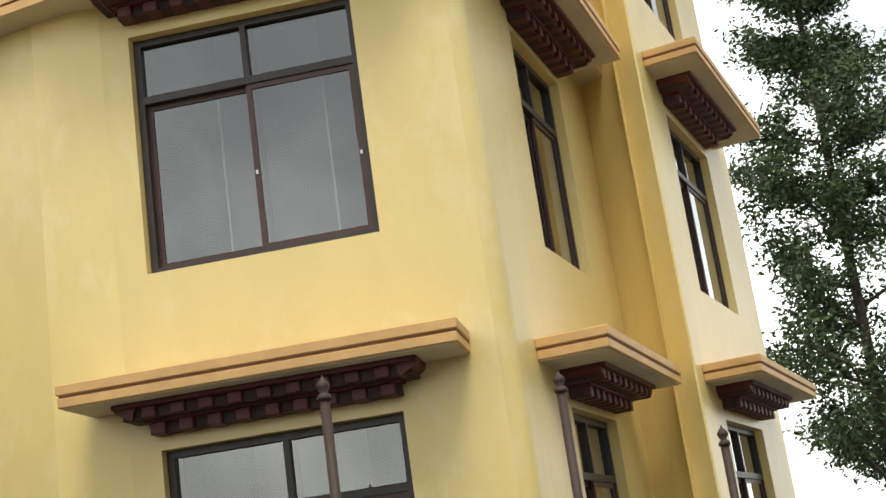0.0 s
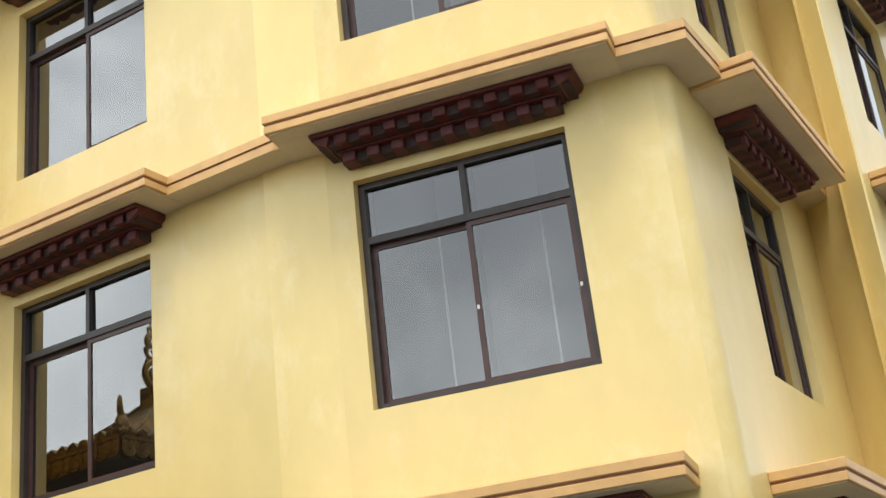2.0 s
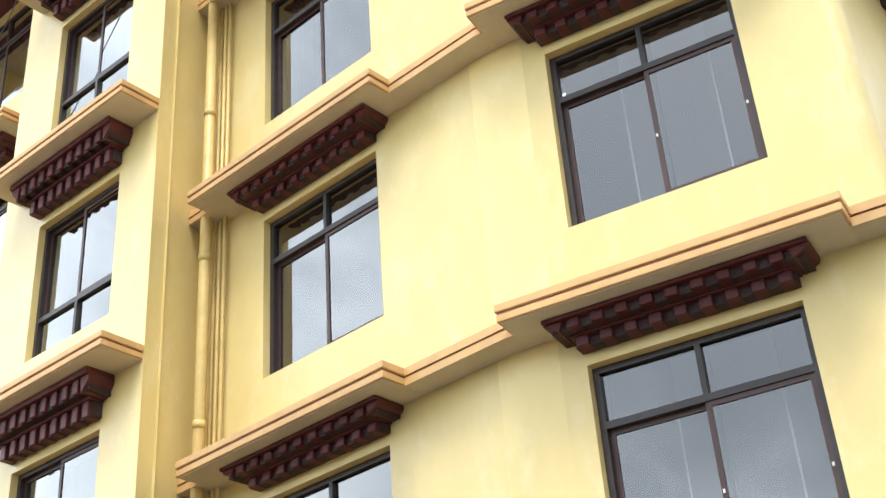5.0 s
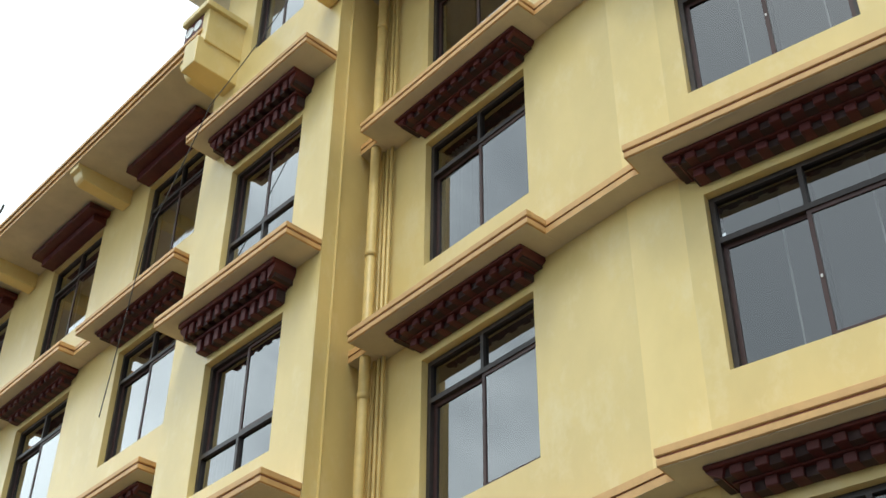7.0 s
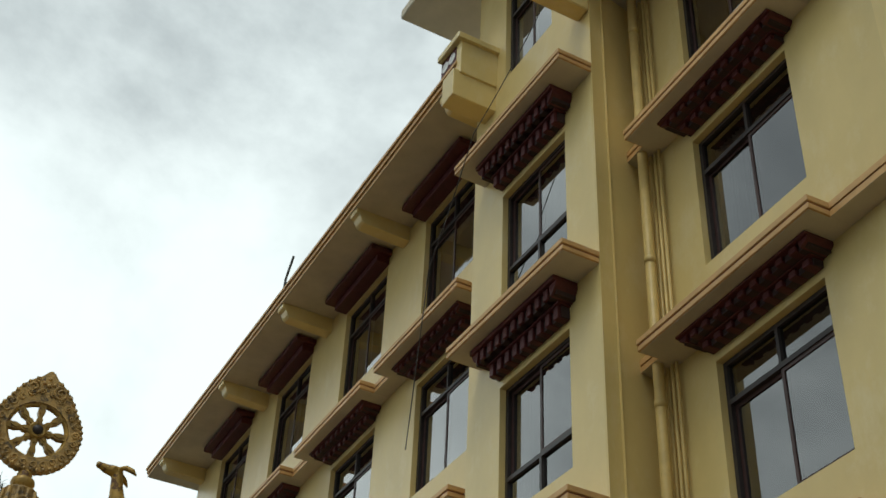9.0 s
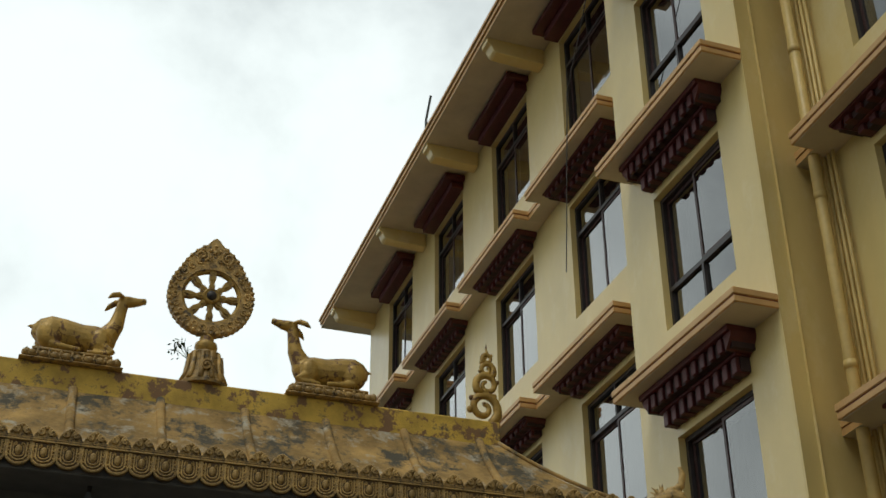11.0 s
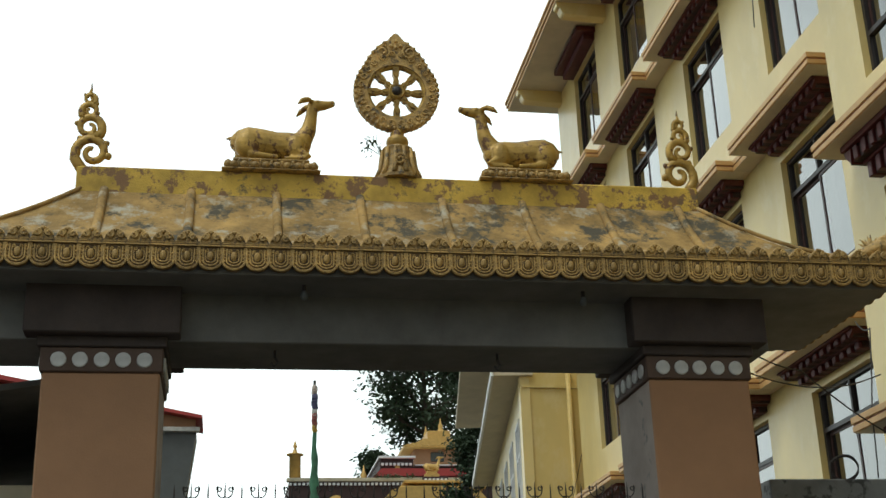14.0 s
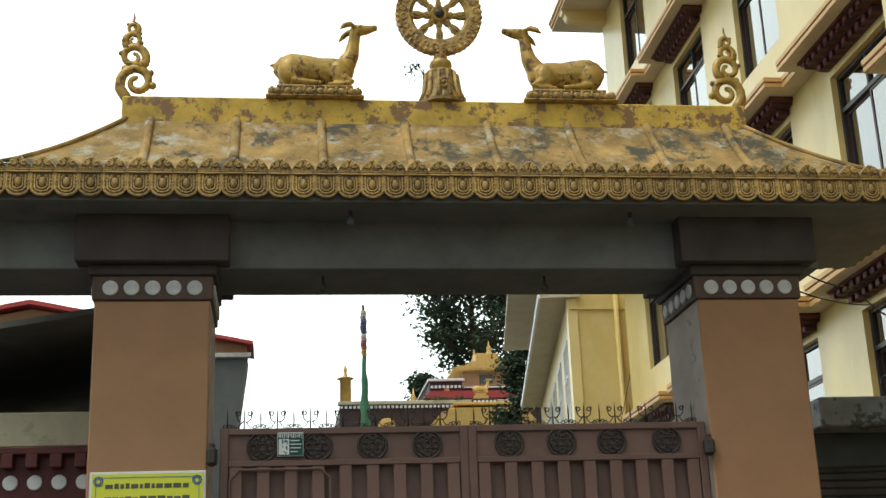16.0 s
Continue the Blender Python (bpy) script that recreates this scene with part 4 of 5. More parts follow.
def spike_bm():
    bm = bmesh.new()
    tube(bm, [(0, 0, 0), (0, 0, 0.13), (0, 0, 0.19)], [0.007, 0.006, 0.001], 6)
    for s in (-1, 1):
        pts = [(s * 0.012, 0.06)] + [(s * 0.012 + s * 0.05 * math.sin(q), 0.06 + 0.055 * (1 - math.cos(q))) for q in (0.5, 1.0, 1.5, 2.0)] + spiral(s * 0.045, 0.135, 0.026, 0.010, math.radians(60 if s > 0 else 120), -s * 1.0, 10)
        tube(bm, [(x, 0, z) for x, z in pts], 0.0055, 5)
        pts = spiral(s * 0.085, 0.025, 0.018, 0.006, math.radians(200 if s > 0 else -20), s * 1.1, 10)
        tube(bm, [(s * 0.01, 0, 0.07), (s * 0.05, 0, 0.015)] + [(x, 0, z) for x, z in pts], 0.005, 5)
    return bm


def stake_bm():
    bm = bmesh.new()
    tube(bm, [(0, 0, 0), (0, 0, 0.12), (0, 0, 0.175)], [0.006, 0.006, 0.001], 6)
    for s in (-1, 1):
        pts = spiral(s * 0.02, 0.03, 0.018, 0.006, math.radians(-90), s * 1.1, 10)
        tube(bm, [(x, 0, z) for x, z in pts], 0.005, 5)
    return bm


ros_me = cached(("rosette",), rosette_bm, [IRON], True)
spk_me = cached(("scroll_spike",), spike_bm, [IRON], True)
stk_me = cached(("stake",), stake_bm, [IRON], True)
for x0, x1, ros in ((-0.46, 1.594, (-0.116, 0.335, 0.79, 1.25)), (1.596, 3.66, (1.945, 2.395, 2.83, 3.31))):
    leaf = thing("gate_leaf", "closed brown metal gate leaf with rosettes and scrolled spikes", "gate", "leaves of the gate", matrix=pose(0, LY, 0))
    bm = bmesh.new()
    box(bm, (x0, 0.0, 0.12), (x0 + 0.07, 0.06, 3.40), 0, 0.006)
    box(bm, (x1 - 0.07, 0.0, 0.12), (x1, 0.06, 3.40), 0, 0.006)
    for a, b in ((3.345, 3.40), (3.085, 3.135), (1.55, 1.62), (0.12, 0.20)):
        box(bm, (x0 + 0.07, 0.002, a), (x1 - 0.07, 0.058, b), 0, 0.006)
    part("leaf_frame", bm, GATE, leaf)
    bm = bmesh.new()
    box(bm, (x0 + 0.05, 0.03, 3.10), (x1 - 0.05, 0.045, 3.38))
    part("top_panel", bm, GATE, leaf)
    bm = bmesh.new()
    box(bm, (x0 + 0.05, 0.082, 0.15), (x1 - 0.05, 0.09, 3.10))
    part("back_sheet", bm, GATE, leaf)
    def slat():
        bm = bmesh.new()
        box(bm, (-0.052, 0.008, 0.2), (0.052, 0.044, 3.088), 0, 0.006)
        return bm
    sl = cached(("slat",), slat, [GATE])
    n = 9
    for i in range(n):
        part("slat", sl, None, leaf, "", Matrix.Translation((x0 + 0.13 + (x1 - x0 - 0.26) * i / (n - 1), 0, 0)))
    for x in ros:
        part("rosette", ros_me, None, leaf, "dark cast rosette", Matrix.Translation((x, 0.012, 3.245)))
    k = 0
    x = x0 + 0.06
    while x < x1 - 0.02:
        part("scroll_spike" if k % 2 else "stake", spk_me if k % 2 else stk_me, None, leaf, "", Matrix.Translation((x, 0.03, 3.395)))
        x += 0.136
        k += 1
    if x0 < 0:
        bm = bmesh.new()
        pts = [(x0 + 0.085, 0.2), (x0 + 0.085, 2.98), (x0 + 0.16, 3.06), (x0 + 0.82, 3.06), (x0 + 0.90, 2.98), (x0 + 0.90, 0.2)]
        tube(bm, [(x, 0.0, z) for x, z in pts], 0.012, 6)
        part("wicket_frame", bm, GATE, leaf)
for x, z in ((-0.515, 3.16), (3.64, 3.17)):
    bm = bmesh.new()
    box(bm, (-0.045, -0.05, -0.08), (0.045, 0.05, 0.07), 0, 0.025)
    tube(bm, [(0, 0, 0.05), (0, 0, 0.1)], 0.025, 10)
    o = part("gate_hinge", bm, IRON, None, "", pose(x, 10.55, z))
    o.parent = gateway


def text_part(body, size, parent, m, mat, label=""):
    cu = bpy.data.curves.new("writing", "FONT")
    cu.body, cu.size, cu.extrude, cu.align_x, cu.align_y = body, size, 0.001, "CENTER", "CENTER"
    cu.materials.append(mat)
    ob = new("writing", cu)
    ob.parent, ob.matrix_basis = parent, m
    return ob


warn = thing("warning_sign", "small dark green warning sign with white writing on the gate", "sign", matrix=pose(0.115, LY - 0.012, 3.262))
bm = bmesh.new()
box(bm, (-0.106, 0, -0.098), (0.106, 0.010, 0.098), 0, 0.003)
part("board", bm, WHITE, warn)
bm = bmesh.new()
box(bm, (-0.101, -0.004, -0.093), (0.101, 0.0, 0.093))
part("panel", bm, SIGNGRN, warn)
bm = bmesh.new()
box(bm, (-0.095, -0.008, -0.085), (-0.01, -0.004, 0.042))
part("picture", bm, WHITE, warn)
bm = bmesh.new()
for i in range(14):
    x, z = -0.09 + 0.07 * random.random(), -0.078 + 0.105 * random.random()
    box(bm, (x, -0.010, z), (x + 0.012, -0.008, z + 0.016 * random.random() + 0.004))
part("picture_marks", bm, SIGNGRN, warn)
bm = bmesh.new()
for i, (a, b) in enumerate(((0.0, 0.075), (0.0, 0.09), (0.0, 0.085), (0.0, 0.06))):
    box(bm, (a, -0.007, 0.025 - i * 0.03), (b, -0.004, 0.033 - i * 0.03))
part("text_bars", bm, WHITE, warn)
text_part("सावधान!", 0.062, warn, pose(0, -0.006, 0.068, 90), WHITE)

board = thing("notice_board", "yellow notice board with white border and unreadable lines of script", "sign", matrix=pose(-1.015, 10.545, 3.05))
bm = bmesh.new()
box(bm, (-0.455, 0, -0.75), (0.455, 0.02, 0), 0, 0.004)
part("board", bm, WHITE, board)
bm = bmesh.new()
box(bm, (-0.435, -0.004, -0.73), (0.435, 0.0, -0.02))
part("panel", bm, SIGNYEL, board)
bm = bmesh.new()
for a, b in (((-0.36, -0.05), (0.36, -0.045)), ((-0.405, -0.65), (-0.40, -0.09)), ((0.40, -0.65), (0.405, -0.09))):
    box(bm, (a[0], -0.007, a[1]), (b[0], -0.004, b[1]))
part("rule", bm, SIGNBLUE, board)
bm = bmesh.new()
for s in (-1, 1):
    for r in (0.035, 0.022):
        tube(bm, [(s * 0.385 + r * math.cos(i * math.tau / 12), -0.006, -0.075 + r * math.sin(i * math.tau / 12)) for i in range(13)], 0.005, 5, cap=False)
part("corner_ornament", bm, SIGNBLUE, board)
bm = bmesh.new()
for row in range(5):
    x = -0.33
    while x < 0.33:
        w = 0.02 + 0.045 * random.random()
        box(bm, (x, -0.006, -0.135 - row * 0.10), (min(x + w, 0.34), -0.004, -0.105 - row * 0.10 + 0.012 * random.random()))
        x += w + 0.012
part("text_bars", bm, INK, board)

# ---- shed with a maroon frieze beside the gateway ----
shed = thing("shed", "dark open shed with beige beam and maroon frieze", "shed")
SY = 12.5
bm = bmesh.new()
box(bm, (-7.0, SY, 3.56), (-1.45, SY + 0.3, 3.90), 0, 0.02)
part("beam", bm, BEIGE, shed)
bm = bmesh.new()
box(bm, (-7.0, SY - 0.06, 3.49), (-1.45, SY + 0.3, 3.56), 0, 0.01)
part("cornice", bm, MAROON, shed)
bm = bmesh.new()
box(bm, (-7.0, SY + 0.03, 0.0), (-1.45, SY + 0.28, 3.49))
part("frieze_wall", bm, MAROON, shed)
bm = bmesh.new()
box(bm, (-0.055, 0, -0.13), (0.055, 0.14, 0), 0, 0.008)
dmesh = bpy.data.meshes.new("dentil")
bm.to_mesh(dmesh)
bm.free()
dmesh.materials.append(MAROON)
def big_disc():
    bm = bmesh.new()
    lathe(bm, [(0.070, 0), (0.070, 0.012), (0.062, 0.02)], 24)
    return bm
bd = cached(("frieze_disc",), big_disc, [WHITE])
for i in range(16):
    x = -1.80 - i * 0.222
    part("dentil", dmesh, None, shed, "", Matrix.Translation((x - 0.02, SY - 0.10, 3.49)))
    part("disc", bd, None, shed, "white painted disc", Matrix.Translation((x, SY + 0.03, 3.235)) @ pose(0, 0, 0, 90))
bm = bmesh.new()
prism(bm, [(-7.0, 3.91), (-1.2, 4.87), (-1.2, 4.93), (-7.0, 3.97)], SY - 0.3, SY + 5)
part("roof", bm, SHADEPAINT, shed, "dark sheet roof")
# walls in a dark colour that stands for shade inside the open shed
bm = bmesh.new()
box(bm, (-7.0, SY + 3.8, 0.0), (-1.3, SY + 4.0, 4.2))
box(bm, (-7.2, SY + 0.3, 0.0), (-7.0, SY + 4.0, 4.2))
box(bm, (-1.45, SY + 0.3, 0.0), (-1.30, SY + 4.0, 4.84))
part("wall", bm, BLACK, shed, "wall coloured dark for the shed's unlit inside")

house = thing("red_roofed_house", "grey sheet-clad house with a red metal roof", "house")
bm = bmesh.new()
prism(bm, [(-7.6, 0), (-1.35, 0), (-0.50, 6.60), (-7.6, 6.60)], 22.2, 23.0)
part("wall", bm, GREYWALL, house)
bm = bmesh.new()
prism(bm, [(-7.6, 6.66), (-0.52, 6.66), (-0.52, 6.80), (-4.2, 7.48), (-7.6, 6.80)], 22.2, 23.0)
part("gable", bm, PILLAR, house)
bm = bmesh.new()
box(bm, (-7.7, 22.1, 6.58), (-0.44, 22.25, 6.66), 0, 0.01)
part("gutter", bm, DISC, house)
for s in (-1, 1):
    bm = bmesh.new()
    prism(bm, [(-4.2, 7.52), (-4.2 + s * 3.80, 6.78), (-4.2 + s * 3.80, 6.84), (-4.2, 7.60)], 22.0, 23.2)
    part("roof", bm, REDROOF, house, "red metal roof slope")

SHUTTER = material("shutter_steel", (0.075, 0.065, 0.055), 0.8, vary=0.3, scale=5)
# ---- canopy and shutter between gateway and building ----
shop = thing("shop_front", "grey concrete canopy over a dark roller shutter", "shop")
bm = bmesh.new()
box(bm, (5.42, 12.25, 3.60), (7.05, 12.85, 3.90), 0, 0.015)
part("canopy", bm, CONCRETE, shop, "stained concrete canopy")
bm = bmesh.new()
box(bm, (5.0, 12.70, 0), (5.42, 12.85, 3.6), 0, 0.01)
box(bm, (5.42, 12.70, 3.25), (7.05, 12.85, 3.6), 0, 0.01)
box(bm, (5.42, 12.80, 0), (7.05, 12.85, 3.25))
part("surround", bm, BLACK, shop)
bm = bmesh.new()
box(bm, (5.43, 12.74, 0), (7.04, 12.78, 0.074), 0, 0.012)
shut_me = part("slat", bm, SHUTTER, shop, "dark roller shutter slat").data
for i in range(1, 41):
    part("slat", shut_me, None, shop, "", pose(0, 0, i * 0.08))

# ---- yellow house behind the gate ----
annex = thing("annex_house", "yellow house with wide pale eaves and white-framed windows", "house")
mW, lW = face_frame(6.62 + 14 * math.cos(radians(81.2)), 28.0 + 14 * math.sin(radians(81.2)), 6.62, 28.0)
part("wall", wall_mesh(lW, 0.0, 9.5, [(14 - s - 1.2, 14 - s, 5.6, 8.4) for s in (0.7, 3.2, 5.7, 8.2)]), WALL, annex, "", mW)
bm = bmesh.new()
box(bm, (6.62, 28.0, 0), (10.3, 28.2, 9.5))
part("wall", bm, WALL, annex)
bm = bmesh.new()
box(bm, (6.66, 27.95, 8.95), (8.0, 28.0, 9.02))
part("moulding", bm, WALL, annex)
bm = bmesh.new()
tube(bm, [(7.74, 27.92, 0), (7.74, 27.92, 9.4)], 0.06, 10)
part("down_pipe", bm, PIPE, annex, smooth=True)
for s in (0.7, 3.2, 5.7, 8.2):
    bm = bmesh.new()
    a, b = 14 - s - 1.2, 14 - s
    for lo, hi in (((a, 5.6), (a + 0.08, 8.4)), ((b - 0.08, 5.6), (b, 8.4)), ((a + 0.56, 5.6), (a + 0.64, 8.4))):
        box(bm, (lo[0], -0.03, lo[1]), (hi[0], 0.08, hi[1]))
    for z in (5.6, 6.6, 7.55, 8.32):
        box(bm, (a, -0.025, z), (b, 0.075, z + 0.08))
    wf = part("window", bm, WHITE, annex, "white framed tall window", mW)
    bm = bmesh.new()
    box(bm, (a, 0.09, 5.6), (b, 0.10, 8.4))
    part("pane", bm, GLASS, wf)
# dark sheet in place of the annex's unlit rooms
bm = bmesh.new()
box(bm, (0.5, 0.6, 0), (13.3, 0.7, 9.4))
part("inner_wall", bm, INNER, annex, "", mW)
bm = bmesh.new()
box(bm, (0, -0.60, 9.22), (14.1, 0.3, 9.36), 0, 0.01)
part("eave", bm, SOFFIT, annex, "pale eave soffit", mW)
bm = bmesh.new()
box(bm, (4.0, -1.25, 10.3), (14.3, 0.3, 10.45), 0, 0.01)
part("eave", bm, SOFFIT, annex, "pale upper eave", mW)
bm = bmesh.new()
box(bm, (-0.2, -0.66, 9.20), (14.15, -0.60, 9.40), 0, 0.005)
part("gutter", bm, WHITE, annex, "white gutter", mW)


# ---- trees ----
def branch(bm, p, d, length, r, depth, tips, rng, spread):
    pts, rad = [p], [r]
    n = 5
    for i in range(n):
        d = (d + Vector((rng.uniform(-1, 1), rng.uniform(-1, 1), rng.uniform(-0.3, 0.6))) * 0.13).normalized()
        p = p + d * (length / n)
        pts.append(p)
        rad.append(r * (1 - 0.5 * (i + 1) / n))
        if depth <= 1:
            tips.append(p)
    tube(bm, pts, rad, 6 if depth < 3 else 10)
    if depth == 0:
        return
    k = 4 if depth > 1 else 3
    for i in range(k):
        q = pts[2 + (i * 3) // k] if i < k - 1 else pts[-1]
        a = rng.uniform(0, math.tau)
        e = (d * rng.uniform(0.5, 1.0) + Vector((math.cos(a), math.sin(a), rng.uniform(-0.15, 0.5))) * spread).normalized()
        branch(bm, q, e, length * rng.uniform(0.55, 0.75), r * 0.45, depth - 1, tips, rng, spread)


def leaves_mesh(tips, rng, per, size, radius):
    verts, faces = [], []
    for p in tips:
        c = p + Vector((rng.gauss(0, 0.3), rng.gauss(0, 0.3), rng.gauss(0, 0.25))) * radius
        for _ in range(per):
            q = c + Vector((rng.gauss(0, 1), rng.gauss(0, 1), rng.gauss(0, 0.7))) * radius * 0.5
            a = Vector((rng.uniform(-1, 1), rng.uniform(-1, 1), rng.uniform(-0.8, 0.3))).normalized()
            b = a.cross(Vector((rng.uniform(-1, 1), rng.uniform(-1, 1), rng.uniform(-1, 1)))).normalized()
            s = size * rng.uniform(0.6, 1.3)
            i = len(verts)
            verts += [q, q + a * s * 0.5 + b * s * 0.22, q + a * s, q + a * s * 0.5 - b * s * 0.22]
            faces.append((i, i + 1, i + 2, i + 3))
    me = bpy.data.meshes.new("crown")
    me.from_pydata([tuple(v) for v in verts], [], faces)
    return me


def tree(x, y, z, height, trunk, lean, seed, leaf, per, size, radius, spread, label, levels=None, first=0.3):
    rng = random.Random(seed)
    t = thing("tree", label, "tree", matrix=pose(x, y, z))
    bm = bmesh.new()
    tips, pts, rad = [], [], []
    n = 14
    for i in range(n + 1):
        f = i / n
        pts.append(Vector((lean[0] * f + 0.18 * math.sin(f * 5 + seed), lean[1] * f + 0.15 * math.cos(f * 4 + seed), height * f)))
        rad.append(trunk * (1 - 0.85 * f))
    tube(bm, pts, rad, 12)
    for i in range(levels or 16):
        f = first + (0.97 - first) * i / ((levels or 16) - 1)
        p = pts[min(n, int(f * n))].lerp(pts[min(n, int(f * n) + 1)], f * n % 1)
        a = i * 2.4 + rng.uniform(-0.4, 0.4)
        ln = spread * (1.15 - 0.75 * f) * rng.uniform(0.7, 1.2)
        branch(bm, p, Vector((math.cos(a), math.sin(a), rng.uniform(0.25, 0.8))).normalized(), ln, trunk * 0.34 * (1.1 - 0.7 * f), 2, tips, rng, 0.75)
    part("trunk", bm, BARK, t, smooth=True)
    me = leaves_mesh(tips, rng, per, size, radius)
    me.materials.append(leaf)
    part("crown", me, None, t)
    return t


tree(38.0, 1.3, 0, 27.0, 0.20, (0.2, -1.0), 3, LEAF, 26, 0.19, 0.50, 2.6, "tall slender leafy tree beside the yellow building", 44, 0.08)

# ---- the temple on the slope, far beyond the gate ----
temple = thing("temple", "far maroon temple with white dentil lines and golden roofs", "temple")
bm = bmesh.new()
box(bm, (2.95, 60, 0), (16, 70, 12.75))
part("wall", bm, CAPITAL, temple)
bm = bmesh.new()
box(bm, (2.85, 59.85, 12.75), (16, 60.2, 12.92), 0, 0.02)
part("cornice", bm, BEIGE, temple)
bm = bmesh.new()
for i in range(60):
    box(bm, (2.98 + i * 0.2, 59.9, 12.58), (3.10 + i * 0.2, 60.05, 12.70))
tagged(part("dentil_row", bm, WHITE, temple), "row of small white blocks", kind="stuff")
bm = bmesh.new()
box(bm, (7.6, 63, 12.7), (9.25, 70, 14.45), 0, 0.02)
box(bm, (9.252, 63.3, 12.7), (12.5, 70, 14.14), 0, 0.02)
part("upper_wall", bm, CAPITAL, temple)
bm = bmesh.new()
for i in range(8):
    box(bm, (7.64 + i * 0.2, 62.9, 14.10), (7.76 + i * 0.2, 63.05, 14.23))
tagged(part("dentil_row", bm, WHITE, temple), "row of small white blocks", kind="stuff")
bm = bmesh.new()
box(bm, (7.5, 62.85, 14.45), (9.35, 70.1, 14.57), 0, 0.02)
box(bm, (9.352, 63.2, 14.14), (12.6, 70.1, 14.21), 0, 0.02)
part("cornice", bm, WHITE, temple)
bm = bmesh.new()
prism(bm, [(7.2, 13.45), (12.6, 13.45), (12.2, 13.82), (7.55, 13.82)], 62.2, 62.9)
part("lean_roof", bm, REDROOF, temple)
bm = bmesh.new()
prism(bm, [(9.0, 15.36), (12.9, 15.36), (12.9, 15.46), (12.0, 15.58), (11.5, 15.80), (10.0, 15.80), (9.6, 15.58), (9.0, 15.46)], 64.5, 69.5)
box(bm, (10.4, 65.5, 15.80), (11.6, 68, 16.45), 0, 0.02)
part("gold_roof", bm, BRIGHTGOLD, temple, "golden upper roof")
bm = bmesh.new()
box(bm, (9.6, 65, 14.2), (12.2, 69.2, 15.37))
part("attic", bm, PILLAR, temple, "brown plastered attic wall")
# dark block painted as the unlit depth of the attic opening
bm = bmesh.new()
box(bm, (10.45, 64.93, 14.72), (11.15, 64.998, 15.18), 0, 0.01)
part("attic_window", bm, BLACK, temple, "dark attic window")
for i in range(20):
    bm = bmesh.new()
    tube(bm, [(9.1 + i * 0.19, 64.46, 15.44), (9.6 + i * 0.14, 65.2, 15.70)], 0.045, 6)
    part("roof_rib", bm, BRIGHTGOLD, temple)
bm = bmesh.new()
lathe(bm, [(0.13, 0), (0.13, 0.03), (0.08, 0.05)], 16)
part("gold_medallion", bm, BRIGHTGOLD, temple, "", Matrix.Translation((8.45, 63.0, 14.0)) @ pose(0, 0, 0, 90))
bm = bmesh.new()
box(bm, (9.2, 59.6, 12.6), (10.4, 60.1, 12.92), 0, 0.02)
part("parapet_block", bm, CAPITAL, temple)
bm = bmesh.new()
for i in range(6):
    box(bm, (9.26 + i * 0.19, 59.52, 12.70), (9.38 + i * 0.19, 59.66, 12.82))
tagged(part("dentil_row", bm, WHITE, temple), "row of small white blocks", kind="stuff")
for x0, x1, z in ((7.9, 11.9, 12.10), (8.1, 11.6, 12.36)):
    bm = bmesh.new()
    box(bm, (x0, 58.2, z), (x1, 59.6, z + 0.14), 0, 0.03)
    part("gold_ledge", bm, BRIGHTGOLD, temple)
for x, z, s in ((11.3, 16.45, 0.85), (10.5, 16.45, 0.45), (6.71, 12.92, 1.0)):
    bm = bmesh.new()
    lathe(bm, [(0.28 * s, 0), (0.30 * s, 0.15 * s), (0.2 * s, 0.3 * s), (0.12 * s, 0.5 * s), (0.16 * s, 0.6 * s), (0.06 * s, 0.8 * s), (0.02, 1.1 * s)], 14)
    part("gold_finial", bm, BRIGHTGOLD, temple, "", pose(x, 62.5 if x < 8 else 66.7, z), smooth=True)
bm = bmesh.new()
prism(bm, [(6.4, 11.0), (12.5, 11.0), (11.8, 11.3), (11.2, 12.0), (8.1, 12.0), (7.4, 11.85), (6.9, 11.3)], 57.0, 59.5)
part("gold_porch_roof", bm, BRIGHTGOLD, temple, "golden porch roof")
bm = bmesh.new()
lathe(bm, [(0.42, 0), (0.42, 0.05), (0.30, 0.08)], 24)
part("gold_medallion", bm, BRIGHTGOLD, temple, "", Matrix.Translation((5.15, 60.0, 11.7)) @ pose(0, 0, 0, 90))
bm = bmesh.new()
lathe(bm, [(0.14, 12.92), (0.14, 13.0), (0.27, 13.02), (0.27, 14.05), (0.40, 14.08), (0.40, 14.12), (0.12, 14.2), (0.06, 14.4), (0.11, 14.5), (0.02, 14.75)], 16)
part("gold_banner", bm, BRIGHTGOLD, temple, "gilded cylindrical banner", pose(3.25, 60.4, 0), smooth=True)

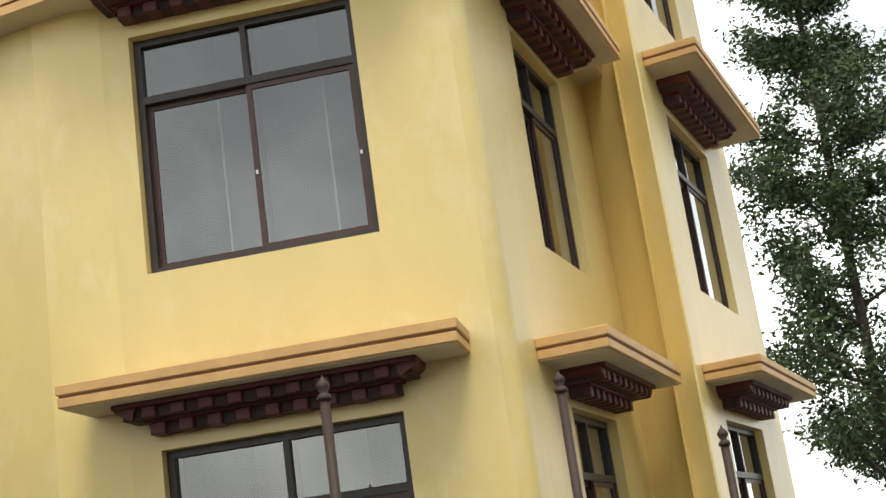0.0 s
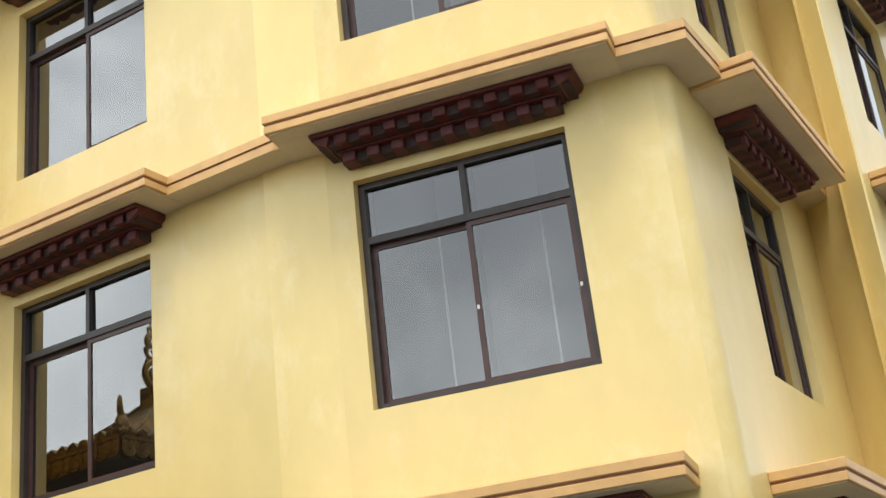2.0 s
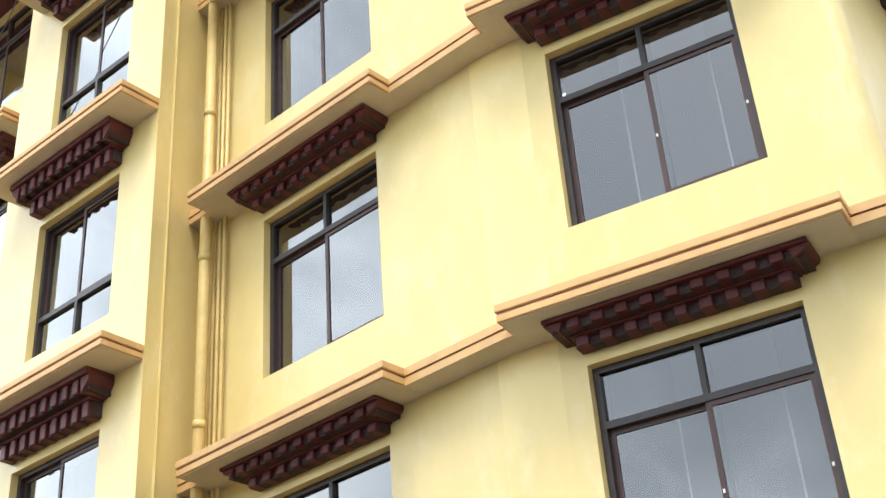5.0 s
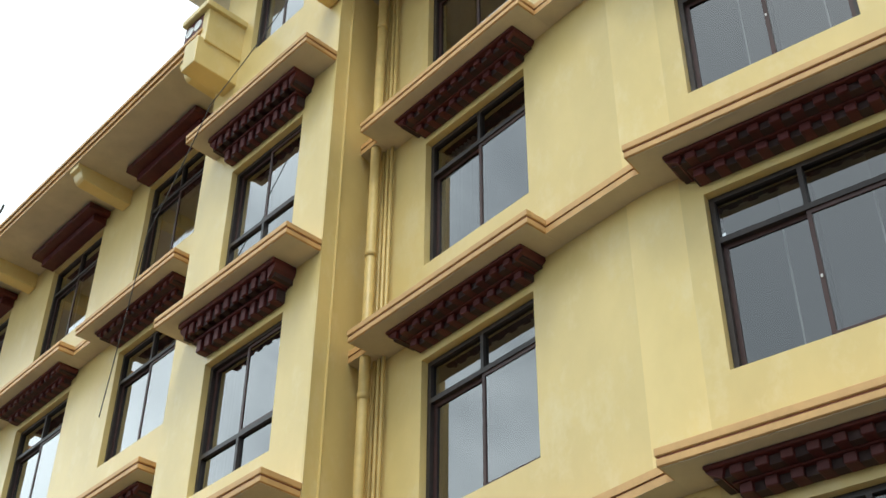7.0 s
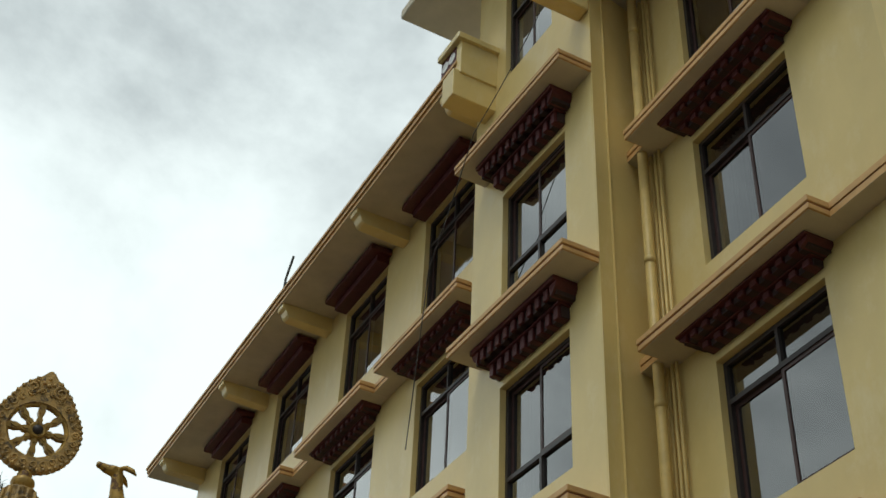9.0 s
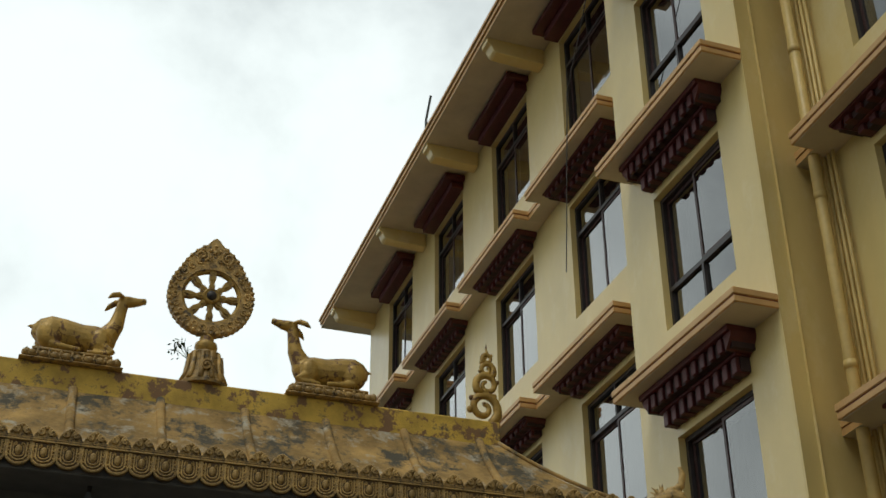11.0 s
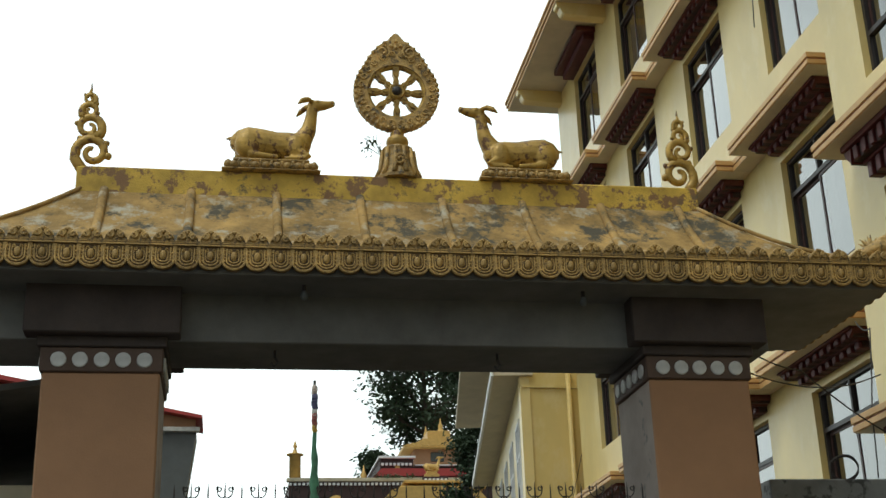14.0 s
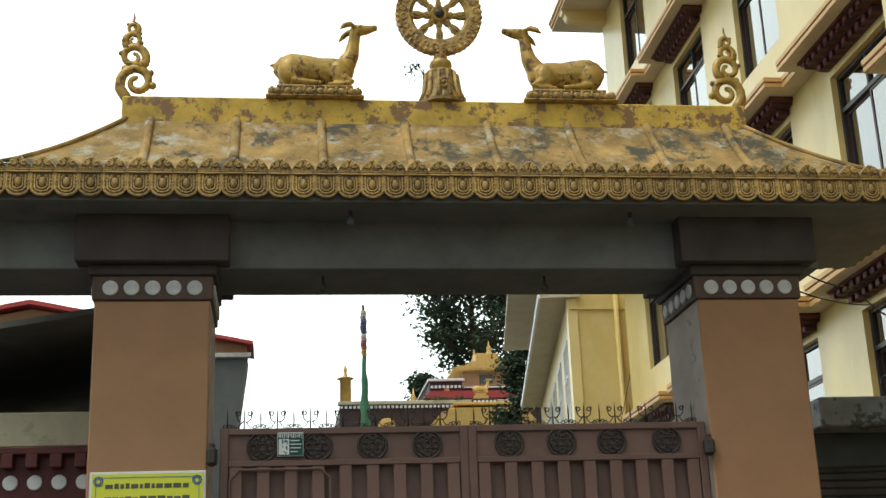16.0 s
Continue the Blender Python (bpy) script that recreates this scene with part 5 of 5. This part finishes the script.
GREENCLOTH = material("green_cloth", (0.06, 0.16, 0.09), 0.8, vary=0.4, scale=4)
REDCLOTH = material("red_cloth", (0.30, 0.10, 0.09), 0.8, vary=0.4, scale=4)
BLUECLOTH = material("slate_cloth", (0.08, 0.08, 0.16), 0.8, vary=0.4, scale=4)
flag = thing("prayer_flag_pole", "tall pole wrapped in faded prayer cloth", "flagpole", matrix=pose(3.1, 45.0, 0))
bm = bmesh.new()
tube(bm, [(0, 0, 0), (0, 0, 13.6)], 0.05, 8)
part("pole", bm, IRON, flag)
for name, m, a, b, r in (("green_cloth", GREENCLOTH, 8.0, 11.8, 0.19), ("yellow_cloth", RIDGE, 11.75, 12.05, 0.11), ("red_cloth", REDCLOTH, 12.0, 12.35, 0.12), ("white_cloth", DISC, 12.33, 12.6, 0.115), ("slate_cloth", BLUECLOTH, 12.58, 13.05, 0.13), ("grey_cloth", PLASTER, 13.03, 13.35, 0.12), ("top_knob", DISC, 13.35, 13.58, 0.05)):
    bm = bmesh.new()
    rings = 12
    tube(bm, [(0.015 * math.sin(i * 1.7), 0.015 * math.cos(i * 2.1), a + (b - a) * i / rings) for i in range(rings + 1)], [r * (0.85 + 0.15 * math.sin(i * 2.3)) * (1.0 if name != "green_cloth" else 1.5 - 1.1 * i / rings) for i in range(rings + 1)], 10)
    part(name, bm, m, flag, smooth=True)

tree(10.95, 72, 0, 25.0, 0.45, (0.3, 0), 11, DARKLEAF, 10, 0.33, 0.9, 5.2, "large dark leafy tree behind the temple", 24, 0.655)
tree(9.55, 50, 0, 13.2, 0.2, (0, 0), 21, DARKLEAF, 13, 0.20, 0.45, 0.85, "dark leafy tree beside the temple", 14, 0.3)

bm = bmesh.new()
box(bm, (9.3, 59.7, 12.92), (10.0, 60.1, 13.08), 0, 0.02)
box(bm, (9.4, 59.75, 13.08), (9.9, 60.05, 13.22), 0, 0.02)
part("roof_plinth", bm, BRIGHTGOLD, temple, "golden plinth")
part("roof_deer", cached(("roof_deer",), deer_bm, [BRIGHTGOLD], True), None, temple, "golden deer figure", pose(9.65, 59.9, 13.22))
tree(8.75, 73.5, 0, 16.8, 0.2, (0, 0), 63, DARKLEAF, 12, 0.3, 0.5, 1.2, "small dark leafy tree behind the temple", 10, 0.75)

pr = random.Random(9)
for x, w in ((7.45, 0.5), (8.75, 0.8)):
    o = thing("roof_plant", "low green plants growing on the temple ledge", "plant", "plants on the temple ledge", matrix=pose(x, 59.95, 12.92))
    me = leaves_mesh([Vector((pr.uniform(-w, w), pr.uniform(-0.08, 0.08), pr.uniform(0.0, 0.16))) for _ in range(40)], pr, 5, 0.12, 0.10)
    me.materials.append(LEAF)
    part("foliage", me, None, o)

# ---- roof things, wires ----
ant = thing("roof_antenna", "small bent metal pole on the roof edge", "antenna", matrix=pose(6.75, 20.1, 16.18))
bm = bmesh.new()
tube(bm, [(0, 0, 0), (0, -0.05, 0.75), (0, -0.35, 1.15)], 0.025, 6)
tube(bm, [(0, 0.1, 0.35), (0, -0.12, 0.65)], 0.015, 6)
part("mast", bm, GREYWALL, ant)
parapet = thing("parapet_end", "yellow parapet end with a maroon and white pattern panel", "parapet")
bm = bmesh.new()
box(bm, (6.44, 12.30, 15.9), (7.12, 12.45, 16.62), 0, 0.01)
box(bm, (6.36, 12.24, 16.60), (7.12, 12.50, 16.72), 0, 0.01)
box(bm, (6.36, 12.50, 16.60), (6.60, 12.95, 16.72), 0, 0.01)
box(bm, (6.34, 12.33, 15.40), (7.12, 12.68, 15.96), 0, 0.01)
part("end_wall", bm, WALL, parapet)
bm = bmesh.new()
box(bm, (6.44, 12.45, 16.235), (6.50, 12.95, 16.60), 0, 0.01)
part("pattern_panel", bm, MAROON, parapet)
for y in (12.58, 12.80):
    bm = bmesh.new()
    lathe(bm, [(0.10, 0), (0.10, 0.012)], 16)
    part("disc", bm, WHITE, parapet, "", Matrix.Translation((6.44, y, 16.42)) @ pose(0, 0, 0, 0, -90))
for pts in (((7.0, 10.9, 16.2), (6.5, 11.9, 14.3), (6.55, 13.2, 12.7), (6.9, 14.3, 10.4)), ((4.62, 10.9, 4.95), (5.6, 11.6, 4.85), (7.05, 12.2, 4.2)), ((6.80, 12.6, 5.7), (6.74, 12.2, 5.5), (6.62, 12.2, 4.6), (6.58, 12.2, 3.9)), ((4.7, 11.6, 5.0), (6.0, 12.4, 4.9), (7.0, 12.6, 5.1)), ((7.4, 26.0, 7.0), (7.2, 27.5, 5.2), (6.9, 27.9, 3.2))):
    bm = bmesh.new()
    P = [Vector(p) for p in pts]
    path = []
    for a, b in zip(P, P[1:]):
        for i in range(8):
            path.append(a.lerp(b, i / 8) - Vector((0, 0, 0.06 * math.sin(math.pi * i / 8))))
    path.append(P[-1])
    tube(bm, path, 0.008, 5)
    tagged(part("cable", bm, IRON, smooth=True), "thin black cable hanging by the facade", "cable", "cables")

# a weed growing by the wheel's pedestal
weed = thing("weed_sprig", "small green weed growing beside the wheel pedestal", "plant", matrix=pose(1.33, GY - 0.02, RZ + 0.30))
bm = bmesh.new()
wr = random.Random(5)
for k in range(7):
    a = wr.uniform(0, math.tau)
    tip = Vector((0.11 * math.cos(a) - 0.03, 0.08 * math.sin(a), wr.uniform(0.02, 0.16)))
    tube(bm, [(0.06, 0, -0.03), tuple(tip * 0.5 + Vector((0, 0, 0.03))), tuple(tip)], [0.004, 0.003, 0.002], 5)
part("stem", bm, LEAF, weed)
wme = leaves_mesh([Vector((wr.uniform(-0.12, 0.05), wr.uniform(-0.05, 0.05), wr.uniform(0.0, 0.16))) for _ in range(14)], wr, 3, 0.05, 0.04)
wme.materials.append(LEAF)
part("leaves", wme, None, weed)

# a coil of cable on the canopy
bm = bmesh.new()
for k in range(4):
    c = [(0.14 * math.cos(i * math.tau / 24 + k), 0.02 * math.sin(i * 0.9 + k), 0.14 + 0.13 * math.sin(i * math.tau / 24 + k) + 0.008 * k) for i in range(25)]
    tube(bm, c, 0.007, 5, cap=False)
coil = part("cable_coil", bm, IRON, None, "", pose(6.35, 12.45, 3.895, 0, 0, -25), smooth=True)
tagged(coil, "coil of black cable lying on the canopy", "cable")

# plain unseen houses added behind and beside close the yard against sky light
for x0, y0, x1, y1, h in ((-16, -18, -11, 9, 3.5), (-11, -18, 26, -12, 6.5)):
    o = thing("added_yard_house", "plain low unseen house added across the yard, blocking sky light", "house", "houses round the yard")
    bm = bmesh.new()
    box(bm, (x0, y0, 0), (x1, y1, h), 0, 0.02)
    part("wall", bm, BEIGE, o)
    bm = bmesh.new()
    box(bm, (x0 - 0.4, y0 - 0.4, h), (x1 + 0.4, y1 + 0.4, h + 0.2), 0, 0.02)
    part("roof", bm, GREYWALL, o)
